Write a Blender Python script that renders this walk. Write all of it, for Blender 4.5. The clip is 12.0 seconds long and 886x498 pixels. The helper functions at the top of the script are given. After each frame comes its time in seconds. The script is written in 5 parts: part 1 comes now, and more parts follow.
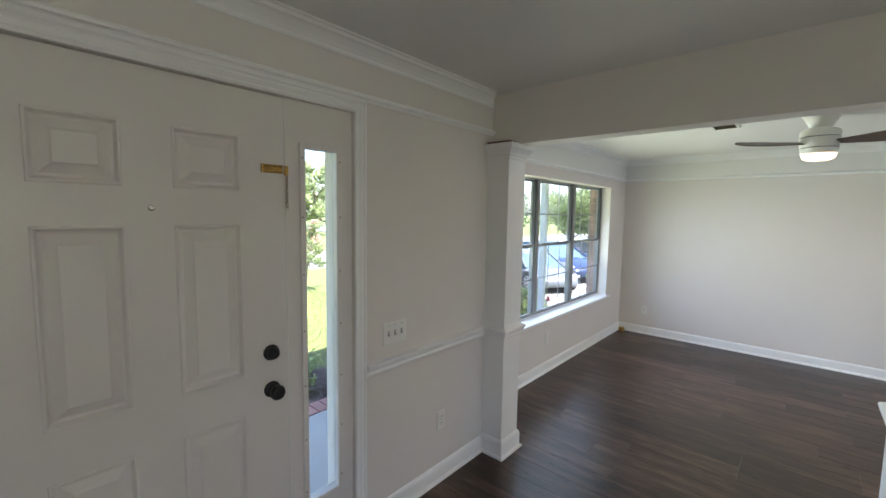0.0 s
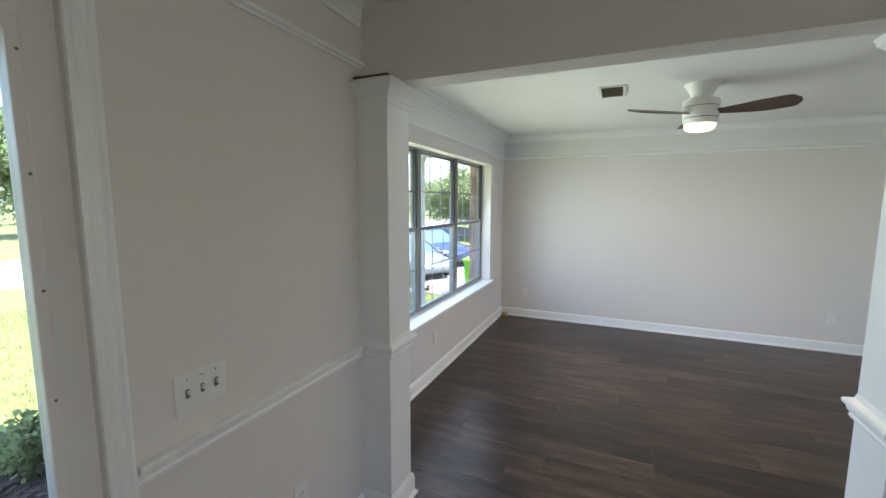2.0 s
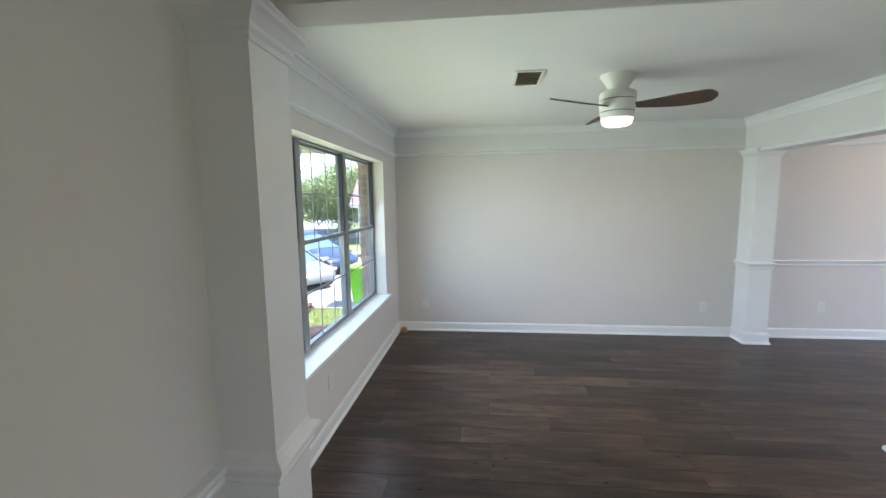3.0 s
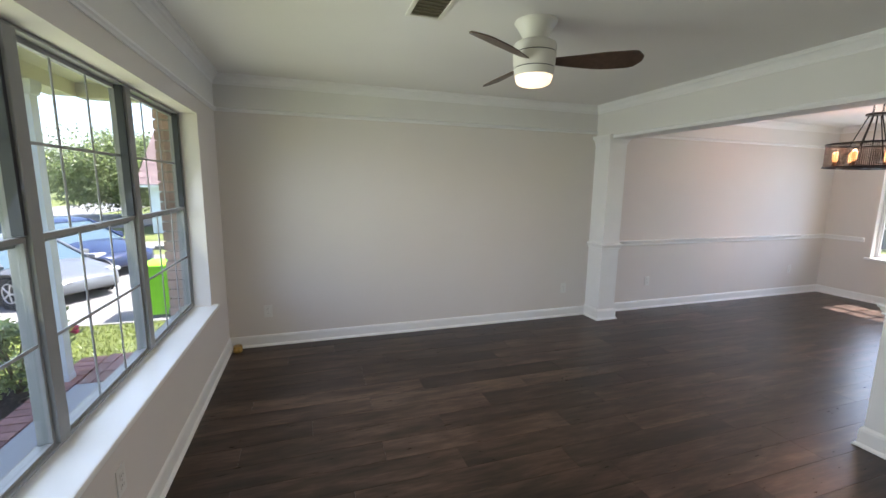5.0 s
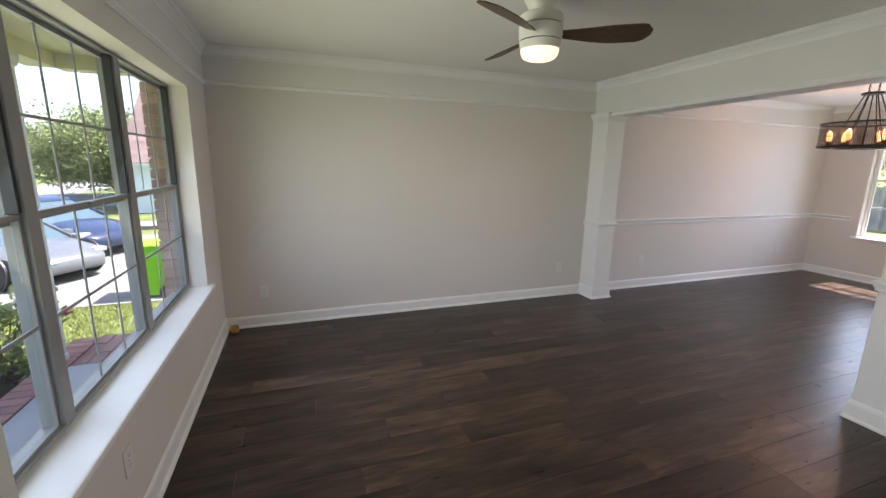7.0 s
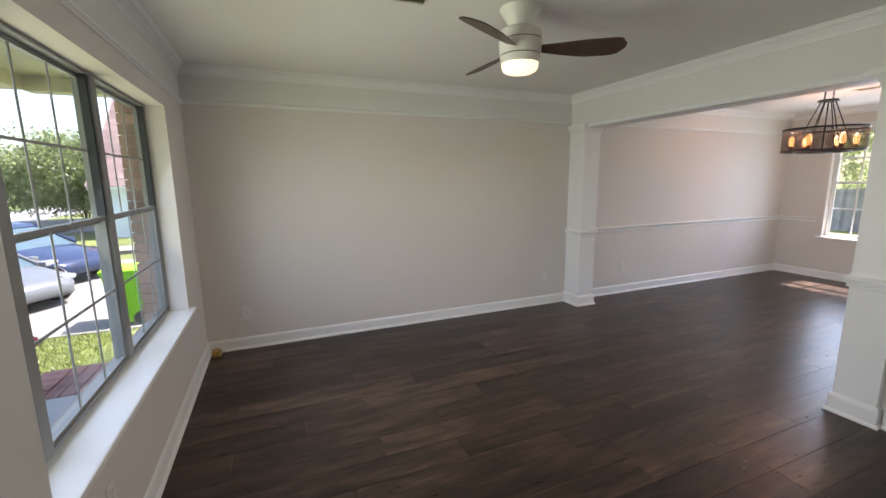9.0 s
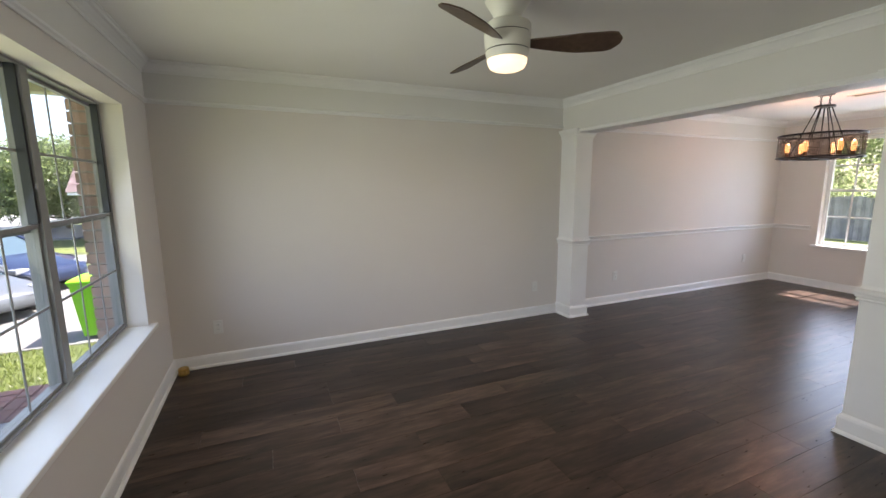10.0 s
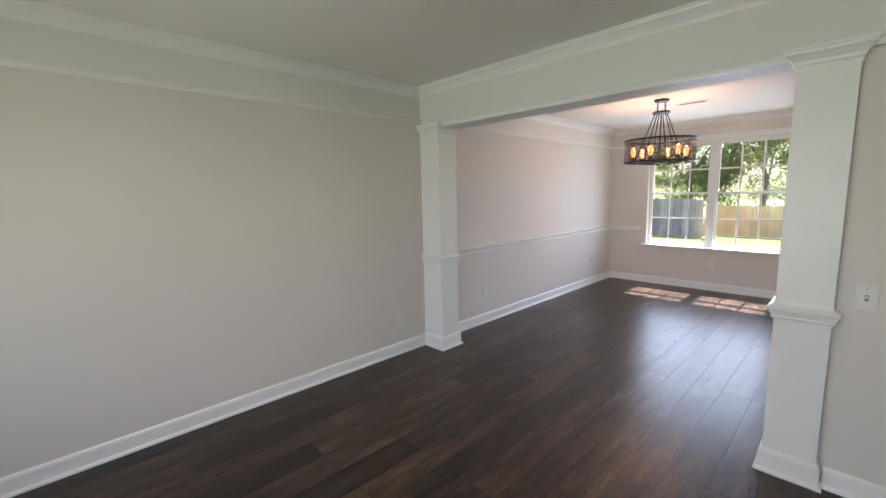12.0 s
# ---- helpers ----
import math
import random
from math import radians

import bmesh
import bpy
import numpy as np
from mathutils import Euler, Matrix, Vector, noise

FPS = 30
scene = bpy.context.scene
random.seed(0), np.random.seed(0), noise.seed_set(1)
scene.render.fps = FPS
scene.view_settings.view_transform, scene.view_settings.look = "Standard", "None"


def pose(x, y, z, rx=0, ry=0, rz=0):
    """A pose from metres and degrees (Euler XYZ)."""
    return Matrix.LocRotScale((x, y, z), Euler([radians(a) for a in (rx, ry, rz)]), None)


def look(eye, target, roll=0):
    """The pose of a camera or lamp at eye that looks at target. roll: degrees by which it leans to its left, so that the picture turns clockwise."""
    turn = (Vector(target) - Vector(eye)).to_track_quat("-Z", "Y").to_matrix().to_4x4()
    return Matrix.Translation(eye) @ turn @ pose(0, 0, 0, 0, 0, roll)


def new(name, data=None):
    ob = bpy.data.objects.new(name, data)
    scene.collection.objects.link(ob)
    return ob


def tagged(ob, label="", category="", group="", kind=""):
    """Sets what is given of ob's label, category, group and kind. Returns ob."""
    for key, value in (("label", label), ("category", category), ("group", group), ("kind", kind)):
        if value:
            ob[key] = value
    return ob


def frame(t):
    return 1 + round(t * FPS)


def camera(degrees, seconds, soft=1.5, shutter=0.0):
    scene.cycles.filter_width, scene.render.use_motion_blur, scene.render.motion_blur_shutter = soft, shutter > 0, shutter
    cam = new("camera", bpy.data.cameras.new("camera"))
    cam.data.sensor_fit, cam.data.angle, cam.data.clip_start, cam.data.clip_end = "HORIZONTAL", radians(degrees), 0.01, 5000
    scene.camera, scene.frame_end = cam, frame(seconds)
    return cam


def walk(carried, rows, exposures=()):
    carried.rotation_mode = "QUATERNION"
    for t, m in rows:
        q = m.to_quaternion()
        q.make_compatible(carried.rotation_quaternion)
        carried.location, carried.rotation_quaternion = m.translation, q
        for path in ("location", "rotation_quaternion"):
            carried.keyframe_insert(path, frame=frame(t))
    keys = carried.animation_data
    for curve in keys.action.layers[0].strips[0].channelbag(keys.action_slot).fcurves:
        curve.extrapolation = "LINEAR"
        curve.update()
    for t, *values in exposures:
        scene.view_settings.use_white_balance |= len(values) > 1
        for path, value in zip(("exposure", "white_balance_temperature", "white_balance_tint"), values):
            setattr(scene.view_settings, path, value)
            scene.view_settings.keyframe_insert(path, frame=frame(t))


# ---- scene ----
cam = camera(95.1, 12.0)
PATH = [
    (0, (0.22, 0.056, 1.674), (-1.102, 1.546, 1.496), 0.9),
    (0.5, (0.247, 0.12, 1.658), (-1.026, 1.649, 1.455), 1.1),
    (1, (0.158, 0.241, 1.612), (-1.021, 1.843, 1.393), 0.8),
    (1.5, (-0.088, 0.427, 1.614), (-1.098, 2.139, 1.389), 0.7),
    (2, (-0.254, 0.704, 1.59), (-1.044, 2.527, 1.357), 0.2),
    (2.5, (-0.438, 1.024, 1.612), (-0.956, 2.942, 1.376), -0.3),
    (3, (-0.64, 1.311, 1.626), (-0.852, 3.285, 1.386), -0.8),
    (3.5, (-0.718, 1.568, 1.617), (-0.669, 3.552, 1.367), -1.1),
    (5.5, (-1.027, 2.233, 1.541), (-0.364, 4.089, 1.2), 1.3),
    (6, (-1.037, 2.241, 1.543), (-0.386, 4.093, 1.161), 1.3),
    (6.5, (-1.037, 2.229, 1.545), (-0.391, 4.076, 1.131), 1.2),
    (7, (-1.041, 2.209, 1.537), (-0.384, 4.053, 1.13), 1.0),
    (9, (-1.088, 2.225, 1.523), (-0.338, 4.048, 1.186), -0.6),
    (9.5, (-1.068, 2.273, 1.519), (-0.307, 4.093, 1.191), -0.5),
    (10, (-0.95, 2.394, 1.513), (-0.163, 4.208, 1.209), -0.4),
    (10.5, (-0.816, 2.534, 1.522), (0.046, 4.314, 1.227), -0.2),
    (11, (-0.744, 2.733, 1.5), (0.27, 4.433, 1.211), -0.5),
    (11.5, (-0.65, 3.017, 1.521), (0.544, 4.597, 1.241), -1.0),
    (12, (-0.397, 3.272, 1.5), (0.984, 4.692, 1.227), -1.2),
]
EXPOSURES = [(0.0, 3.02, 6000, 19), (2.0, 3.02, 5850, 18), (3.2, 2.98, 5800, 17), (5.0, 2.50, 6320, 21), (6.5, 2.41, 6580, 23), (9.5, 2.41, 6600, 23), (10.5, 2.38, 6600, 23), (12.0, 2.50, 6430, 22)]
SKY, SUN = 0.12, 5.0
FAN_GLOW, FAN_WATTS = 0.30, 1.6
BULB_GLOW, BULB_WATTS = 0.52, 0.65
PATIO_FILL_WATTS, FOYER_FILL_WATTS, FRONT_WATTS, LAWN_WATTS, BACK_WATTS = 3.8, 1.75, 3.9, 3.0, 3.9
HALL_WATTS = 0.5
walk(cam, [(t, look(eye, target, roll)) for t, eye, target, roll in PATH], EXPOSURES)

# ---- plan, metres ----
CEIL = 2.46
X_FOYER = -1.39      # foyer's front wall, inner face
X_WIN = -1.740       # living room's window wall, inner face
X_OUT = -2.02        # outer brick face
Y_FAR = 6.22         # far wall, inner face
X_DIN = 6.48         # dining room's end wall, inner face
X_OPEN0, X_OPEN1 = 2.205, 2.425   # wall between living and dining room
Y_OPEN0, Y_OPEN1 = 2.312, 2.515     # wall between foyer and living room
Z_RAIL = 0.90
Z_FRIEZE = 2.165
CAP_TOP = 2.125
BEAM = 2.085
BEAM_FOYER = 2.122

# ---- world and lights ----
world = bpy.data.worlds.new("world")
scene.world = world
world.use_nodes = True
sky = world.node_tree.nodes.new("ShaderNodeTexSky")
sky.sky_type = "NISHITA"
sky.sun_disc = False
sky.sun_elevation = radians(58)
sky.sun_rotation = radians(90)
sky.air_density, sky.dust_density, sky.ozone_density = 1.0, 2.5, 1.0
bg = world.node_tree.nodes["Background"]
world.node_tree.links.new(sky.outputs[0], bg.inputs[0])
bg.inputs[1].default_value = SKY

sun = new("sun", bpy.data.lights.new("sun", "SUN"))
sun.data.energy, sun.data.angle, sun.data.color = SUN, radians(0.6), (1.0, 0.95, 0.87)
sun.matrix_world = look((30, 4.9, 48), (0, 4.7, 0))


def window_light(at, w, h, watts, rz, up=0, colour=(0.88, 0.94, 1.0)):
    """Light of sky or sunlit lawn, or added fill, standing in a window's opening; rz 180 shines along +y, 90 along -x.
    """
    a = new("window_light", bpy.data.lights.new("window_light", "AREA"))
    a.data.shape, a.data.size, a.data.size_y, a.data.energy, a.data.color = "RECTANGLE", w, h, watts, colour
    a.data.spread = radians(140)
    a.matrix_world = pose(*at, 90 + up, 0, rz)


window_light((X_WIN - 0.21, 4.31, 1.32), 2.55, 1.38, FRONT_WATTS, -90, -24, (0.72, 0.85, 1.0))
window_light((X_WIN - 0.225, 4.31, 1.32), 2.55, 1.38, LAWN_WATTS, -90, 24, (0.95, 1.0, 0.62))
window_light((X_DIN + 0.06, 4.79, 1.37), 1.6, 1.45, BACK_WATTS, 90, 0, (0.62, 0.79, 1.0))
# fill lamp for the dining room, in an added opening out of view
window_light((4.4, 2.30, 1.06), 2.7, 2.0, PATIO_FILL_WATTS, 180)
# warm fill lamp for the foyer, tilted at its ceiling from an added window
window_light((3.27, -0.4, 1.35), 2.5, 1.45, FOYER_FILL_WATTS, 90, 45, (1.0, 0.91, 0.84))


# ---- materials ----
def material(name, base, rough=0.6, metal=0.0, spots=0.0, spot_scale=3.0, grain=0.0, grain_scale=60.0, bump=0.0,
             bump_scale=200.0, spec=0.5, vary=0.0, stretch=(1, 1, 1)):
    """A Principled material with colour variation at two scales and fine relief, in object coordinates."""
    m = bpy.data.materials.new(name)
    m.use_nodes = True
    nt = m.node_tree
    n, l = nt.nodes, nt.links
    p = n["Principled BSDF"]
    p.inputs["Roughness"].default_value = rough
    p.inputs["Metallic"].default_value = metal
    p.inputs["Specular IOR Level"].default_value = spec
    geo = n.new("ShaderNodeNewGeometry")
    mp = n.new("ShaderNodeMapping")
    mp.inputs["Scale"].default_value = stretch
    l.new(geo.outputs["Position"], mp.inputs[0])
    col = n.new("ShaderNodeRGB")
    col.outputs[0].default_value = (*base, 1)
    out = col.outputs[0]
    for amount, scale, detail in ((spots, spot_scale, 3), (grain, grain_scale, 4)):
        if not amount:
            continue
        t = n.new("ShaderNodeTexNoise")
        t.inputs["Scale"].default_value, t.inputs["Detail"].default_value = scale, detail
        l.new(mp.outputs[0], t.inputs["Vector"])
        r = n.new("ShaderNodeMapRange")
        r.inputs[1].default_value, r.inputs[2].default_value = 0.3, 0.7
        r.inputs[3].default_value, r.inputs[4].default_value = 1 - amount, 1 + amount
        l.new(t.outputs[0], r.inputs[0])
        mix = n.new("ShaderNodeVectorMath")
        mix.operation = "MULTIPLY"
        l.new(out, mix.inputs[0])
        l.new(r.outputs[0], mix.inputs[1])
        out = mix.outputs[0]
    if vary:
        info = n.new("ShaderNodeObjectInfo")
        isl = n.new("ShaderNodeNewGeometry")
        add = n.new("ShaderNodeMath")
        add.operation = "ADD"
        l.new(info.outputs["Random"], add.inputs[0])
        l.new(isl.outputs["Random Per Island"], add.inputs[1])
        fr = n.new("ShaderNodeMath")
        fr.operation = "FRACT"
        l.new(add.outputs[0], fr.inputs[0])
        r = n.new("ShaderNodeMapRange")
        r.inputs[3].default_value, r.inputs[4].default_value = 1 - vary, 1 + vary
        l.new(fr.outputs[0], r.inputs[0])
        mix = n.new("ShaderNodeVectorMath")
        mix.operation = "MULTIPLY"
        l.new(out, mix.inputs[0])
        l.new(r.outputs[0], mix.inputs[1])
        out = mix.outputs[0]
    l.new(out, p.inputs["Base Color"])
    if bump:
        t = n.new("ShaderNodeTexNoise")
        t.inputs["Scale"].default_value, t.inputs["Detail"].default_value = bump_scale, 3
        l.new(mp.outputs[0], t.inputs["Vector"])
        b = n.new("ShaderNodeBump")
        b.inputs["Strength"].default_value, b.inputs["Distance"].default_value = bump, 0.002
        l.new(t.outputs[0], b.inputs["Height"])
        l.new(b.outputs[0], p.inputs["Normal"])
    return m


def glass_material():
    m = bpy.data.materials.new("window glass")
    m.use_nodes = True
    n, l = m.node_tree.nodes, m.node_tree.links
    n.remove(n["Principled BSDF"])
    tr, gl, mix, lw, pw, mr = (n.new("ShaderNode" + k) for k in ("BsdfTransparent", "BsdfGlossy", "MixShader", "LayerWeight", "Math", "MapRange"))
    tr.inputs[0].default_value = (0.90, 0.93, 0.925, 1)
    gl.inputs["Roughness"].default_value = 0.01
    pw.operation = "POWER"
    pw.inputs[1].default_value = 4.0
    mr.inputs[3].default_value, mr.inputs[4].default_value = 0.02, 0.25
    l.new(lw.outputs["Facing"], pw.inputs[0])
    l.new(pw.outputs[0], mr.inputs[0])
    l.new(mr.outputs[0], mix.inputs[0])
    l.new(tr.outputs[0], mix.inputs[1])
    l.new(gl.outputs[0], mix.inputs[2])
    l.new(mix.outputs[0], n["Material Output"].inputs[0])
    return m


def leaf_material(name, base, vary):
    """Leaves that let some of the sun through."""
    m = material(name, base, 0.36, vary=vary, spots=0.2, spot_scale=0.6)
    n, l = m.node_tree.nodes, m.node_tree.links
    p, out = n["Principled BSDF"], n["Material Output"]
    tr, mix = n.new("ShaderNodeBsdfTranslucent"), n.new("ShaderNodeMixShader")
    mix.inputs[0].default_value = 0.55
    bright = n.new("ShaderNodeVectorMath")
    bright.operation = "MULTIPLY"
    bright.inputs[1].default_value = (2.1, 2.1, 1.6)
    l.new(p.inputs["Base Color"].links[0].from_socket, bright.inputs[0])
    l.new(bright.outputs[0], tr.inputs[0])
    l.new(p.outputs[0], mix.inputs[1])
    l.new(tr.outputs[0], mix.inputs[2])
    l.new(mix.outputs[0], out.inputs[0])
    return m


def glow(name, colour, strength):
    m = bpy.data.materials.new(name)
    m.use_nodes = True
    p = m.node_tree.nodes["Principled BSDF"]
    p.inputs["Base Color"].default_value = (0.9, 0.88, 0.82, 1)
    p.inputs["Emission Color"].default_value = (*colour, 1)
    p.inputs["Emission Strength"].default_value = strength
    return m


def plank_material():
    """Dark wood-look vinyl planks: long streaks, knots, each board with its own tone."""
    m = bpy.data.materials.new("dark vinyl plank")
    m.use_nodes = True
    n, l = m.node_tree.nodes, m.node_tree.links
    p = n["Principled BSDF"]
    geo, info = n.new("ShaderNodeNewGeometry"), n.new("ShaderNodeObjectInfo")
    rnd = n.new("ShaderNodeMath")
    rnd.operation = "ADD"
    l.new(info.outputs["Random"], rnd.inputs[0])
    l.new(geo.outputs["Random Per Island"], rnd.inputs[1])
    shift = n.new("ShaderNodeVectorMath")
    shift.operation = "MULTIPLY_ADD"
    shift.inputs[1].default_value = (7.3, 3.1, 5.7)
    l.new(rnd.outputs[0], shift.inputs[0])
    l.new(geo.outputs["Position"], shift.inputs[2])
    mp = n.new("ShaderNodeMapping")
    mp.inputs["Scale"].default_value = (0.85, 5.0, 1)
    l.new(shift.outputs[0], mp.inputs[0])
    a, b = n.new("ShaderNodeTexNoise"), n.new("ShaderNodeTexNoise")
    a.inputs["Scale"].default_value, a.inputs["Detail"].default_value, a.inputs["Roughness"].default_value = 2.2, 6, 0.62
    a.inputs["Distortion"].default_value = 0.3
    b.inputs["Scale"].default_value, b.inputs["Detail"].default_value = 11, 6
    l.new(mp.outputs[0], a.inputs["Vector"])
    l.new(mp.outputs[0], b.inputs["Vector"])
    ramp = n.new("ShaderNodeValToRGB")
    e = ramp.color_ramp.elements
    e[0].position, e[0].color = 0.30, (0.009, 0.0055, 0.0042, 1)
    e[1].position, e[1].color = 0.76, (0.122, 0.077, 0.055, 1)
    k = e.new(0.5)
    k.color = (0.045, 0.0268, 0.0185, 1)
    l.new(a.outputs[0], ramp.inputs[0])
    tone = n.new("ShaderNodeMath")
    tone.operation = "FRACT"
    l.new(rnd.outputs[0], tone.inputs[0])
    rt = n.new("ShaderNodeMapRange")
    rt.inputs[3].default_value, rt.inputs[4].default_value = 0.48, 1.28
    l.new(tone.outputs[0], rt.inputs[0])
    fine = n.new("ShaderNodeMapRange")
    fine.inputs[1].default_value, fine.inputs[2].default_value = 0.35, 0.65
    fine.inputs[3].default_value, fine.inputs[4].default_value = 0.76, 1.24
    l.new(b.outputs[0], fine.inputs[0])
    mul = n.new("ShaderNodeMath")
    mul.operation = "MULTIPLY"
    l.new(rt.outputs[0], mul.inputs[0])
    l.new(fine.outputs[0], mul.inputs[1])
    mix = n.new("ShaderNodeVectorMath")
    mix.operation = "MULTIPLY"
    l.new(ramp.outputs[0], mix.inputs[0])
    l.new(mul.outputs[0], mix.inputs[1])
    l.new(mix.outputs[0], p.inputs["Base Color"])
    rr = n.new("ShaderNodeMapRange")
    rr.inputs[3].default_value, rr.inputs[4].default_value = 0.22, 0.40
    l.new(b.outputs[0], rr.inputs[0])
    l.new(rr.outputs[0], p.inputs["Roughness"])
    p.inputs["Specular IOR Level"].default_value = 0.42
    bu = n.new("ShaderNodeBump")
    bu.inputs["Strength"].default_value, bu.inputs["Distance"].default_value = 0.25, 0.001
    l.new(b.outputs[0], bu.inputs["Height"])
    l.new(bu.outputs[0], p.inputs["Normal"])
    return m


WALL = material("wall paint", (0.735, 0.693, 0.658), 0.62, spots=0.015, spot_scale=1.2, bump=0.12, bump_scale=260)
CEILING = material("ceiling paint", (0.84, 0.83, 0.81), 0.8, spots=0.015, spot_scale=1.5, bump=0.2, bump_scale=160)
TRIM = material("white trim enamel", (0.86, 0.86, 0.855), 0.34, spots=0.015, spot_scale=5, bump=0.06, bump_scale=90)
BAND = material("white satin wall paint", (0.765, 0.755, 0.732), 0.5, spots=0.015, spot_scale=2, bump=0.08, bump_scale=200)
DOOR = material("door paint", (0.74, 0.70, 0.675), 0.38, spots=0.015, spot_scale=3, bump=0.06, bump_scale=120)
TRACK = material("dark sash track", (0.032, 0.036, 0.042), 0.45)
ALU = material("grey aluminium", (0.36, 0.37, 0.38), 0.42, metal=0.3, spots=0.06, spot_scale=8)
# white frame; the grey of its backlit room side is put into the colour
ALU_BACKLIT = material("white window frame greyed for backlight", (0.26, 0.265, 0.265), 0.42, spots=0.04, spot_scale=8)
VINYL = material("white vinyl frame", (0.82, 0.83, 0.83), 0.38, spots=0.02)
PLANK = plank_material()
GAP = material("dark plank joint", (0.022, 0.015, 0.011), 0.6)
GLASS = glass_material()
PLASTIC = material("white switch plastic", (0.78, 0.77, 0.74), 0.35)
SLOT = material("shaded slot", (0.16, 0.155, 0.15), 0.6)
BLACK = material("dark bronze", (0.012, 0.014, 0.015), 0.38, metal=0.3, spots=0.2, spot_scale=30)
BRASS = material("tarnished brass", (0.52, 0.33, 0.10), 0.33, metal=0.9, spots=0.25, spot_scale=60)
FANWHITE = material("fan enamel", (0.78, 0.77, 0.70), 0.38, spots=0.01)
BLADE = material("walnut fan blade", (0.085, 0.052, 0.036), 0.42, spots=0.18, spot_scale=9, grain=0.25, grain_scale=30, stretch=(1, 1, 1))
FANGLOW = glow("lit opal glass", (1.0, 0.75, 0.42), FAN_GLOW)
BULB = glow("lit amber filament bulb", (1.0, 0.33, 0.06), BULB_GLOW)
DRUM = material("dark brown wire mesh", (0.016, 0.010, 0.007), 0.75)
SHIM = material("raw wood shim", (0.12, 0.07, 0.04), 0.8, spots=0.3, spot_scale=30)


# ---- mesh helpers ----
def box(bm, x0, x1, y0, y1, z0, z1, bevel=0.0):
    v = [bm.verts.new((x, y, z)) for z in (z0, z1) for x, y in ((x0, y0), (x1, y0), (x1, y1), (x0, y1))]
    f = [bm.faces.new([v[i] for i in q]) for q in
         ((3, 2, 1, 0), (4, 5, 6, 7), (0, 1, 5, 4), (1, 2, 6, 5), (2, 3, 7, 6), (3, 0, 4, 7))]
    if bevel:
        edges = list({e for q in f for e in q.edges})
        bmesh.ops.bevel(bm, geom=edges, offset=bevel, segments=2, affect="EDGES", profile=0.6)
    return v


def lathe(bm, profile, seg=32, centre=(0, 0), cap=True):
    """Turns (radius, z) pairs round the z axis."""
    rings = []
    for r, z in profile:
        rings.append([bm.verts.new((centre[0] + r * math.cos(a), centre[1] + r * math.sin(a), z))
                      for a in (2 * math.pi * i / seg for i in range(seg))])
    for a, b in zip(rings, rings[1:]):
        for i in range(seg):
            bm.faces.new((a[i], a[(i + 1) % seg], b[(i + 1) % seg], b[i]))
    if cap:
        bm.faces.new(rings[0][::-1])
        bm.faces.new(rings[-1])
    bmesh.ops.recalc_face_normals(bm, faces=bm.faces)


def tube(bm, pts, r, seg=8):
    """A round bar through the points."""
    pts = [Vector(p) for p in pts]
    rings = []
    for i, p in enumerate(pts):
        d = (pts[min(i + 1, len(pts) - 1)] - pts[max(i - 1, 0)]).normalized()
        u = d.cross(Vector((0, 0, 1)) if abs(d.z) < 0.95 else Vector((1, 0, 0))).normalized()
        w = d.cross(u)
        rings.append([bm.verts.new(p + r * (math.cos(a) * u + math.sin(a) * w)) for a in (2 * math.pi * k / seg for k in range(seg))])
    for a, b in zip(rings, rings[1:]):
        for i in range(seg):
            bm.faces.new((a[i], a[(i + 1) % seg], b[(i + 1) % seg], b[i]))
    bm.faces.new(rings[0][::-1])
    bm.faces.new(rings[-1])
    bmesh.ops.recalc_face_normals(bm, faces=bm.faces)


def ring(bm, r, z, t, seg=48, centre=(0, 0)):
    """A torus bar of radius r and bar radius t."""
    rows = []
    for i in range(seg):
        a = 2 * math.pi * i / seg
        rows.append([bm.verts.new((centre[0] + (r + t * math.cos(b)) * math.cos(a), centre[1] + (r + t * math.cos(b)) * math.sin(a), z + t * math.sin(b)))
                     for b in (2 * math.pi * k / 8 for k in range(8))])
    for i in range(seg):
        a, b = rows[i], rows[(i + 1) % seg]
        for k in range(8):
            bm.faces.new((a[k], b[k], b[(k + 1) % 8], a[(k + 1) % 8]))
    bmesh.ops.recalc_face_normals(bm, faces=bm.faces)


def mesh(name, bm, mat, smooth=False):
    me = bpy.data.meshes.new(name)
    bm.to_mesh(me)
    bm.free()
    me.materials.append(mat)
    if smooth:
        for p in me.polygons:
            p.use_smooth = True
        me.set_sharp_from_angle(angle=radians(38))
    return me


def part(name, bm, mat, parent, label="", smooth=False):
    ob = new(name, mesh(name, bm, mat, smooth))
    ob.parent = parent
    if label:
        tagged(ob, label)
    return ob


def setting(name, bm, mat, label, category, smooth=False):
    return tagged(new(name, mesh(name, bm, mat, smooth)), label, category, kind="structure")


def thing(name, label, category, at=(0, 0, 0), rz=0.0, group=""):
    ob = new(name)
    ob.empty_display_size = 0.1
    ob.matrix_basis = pose(*at, 0, 0, rz)
    return tagged(ob, label, category, group)


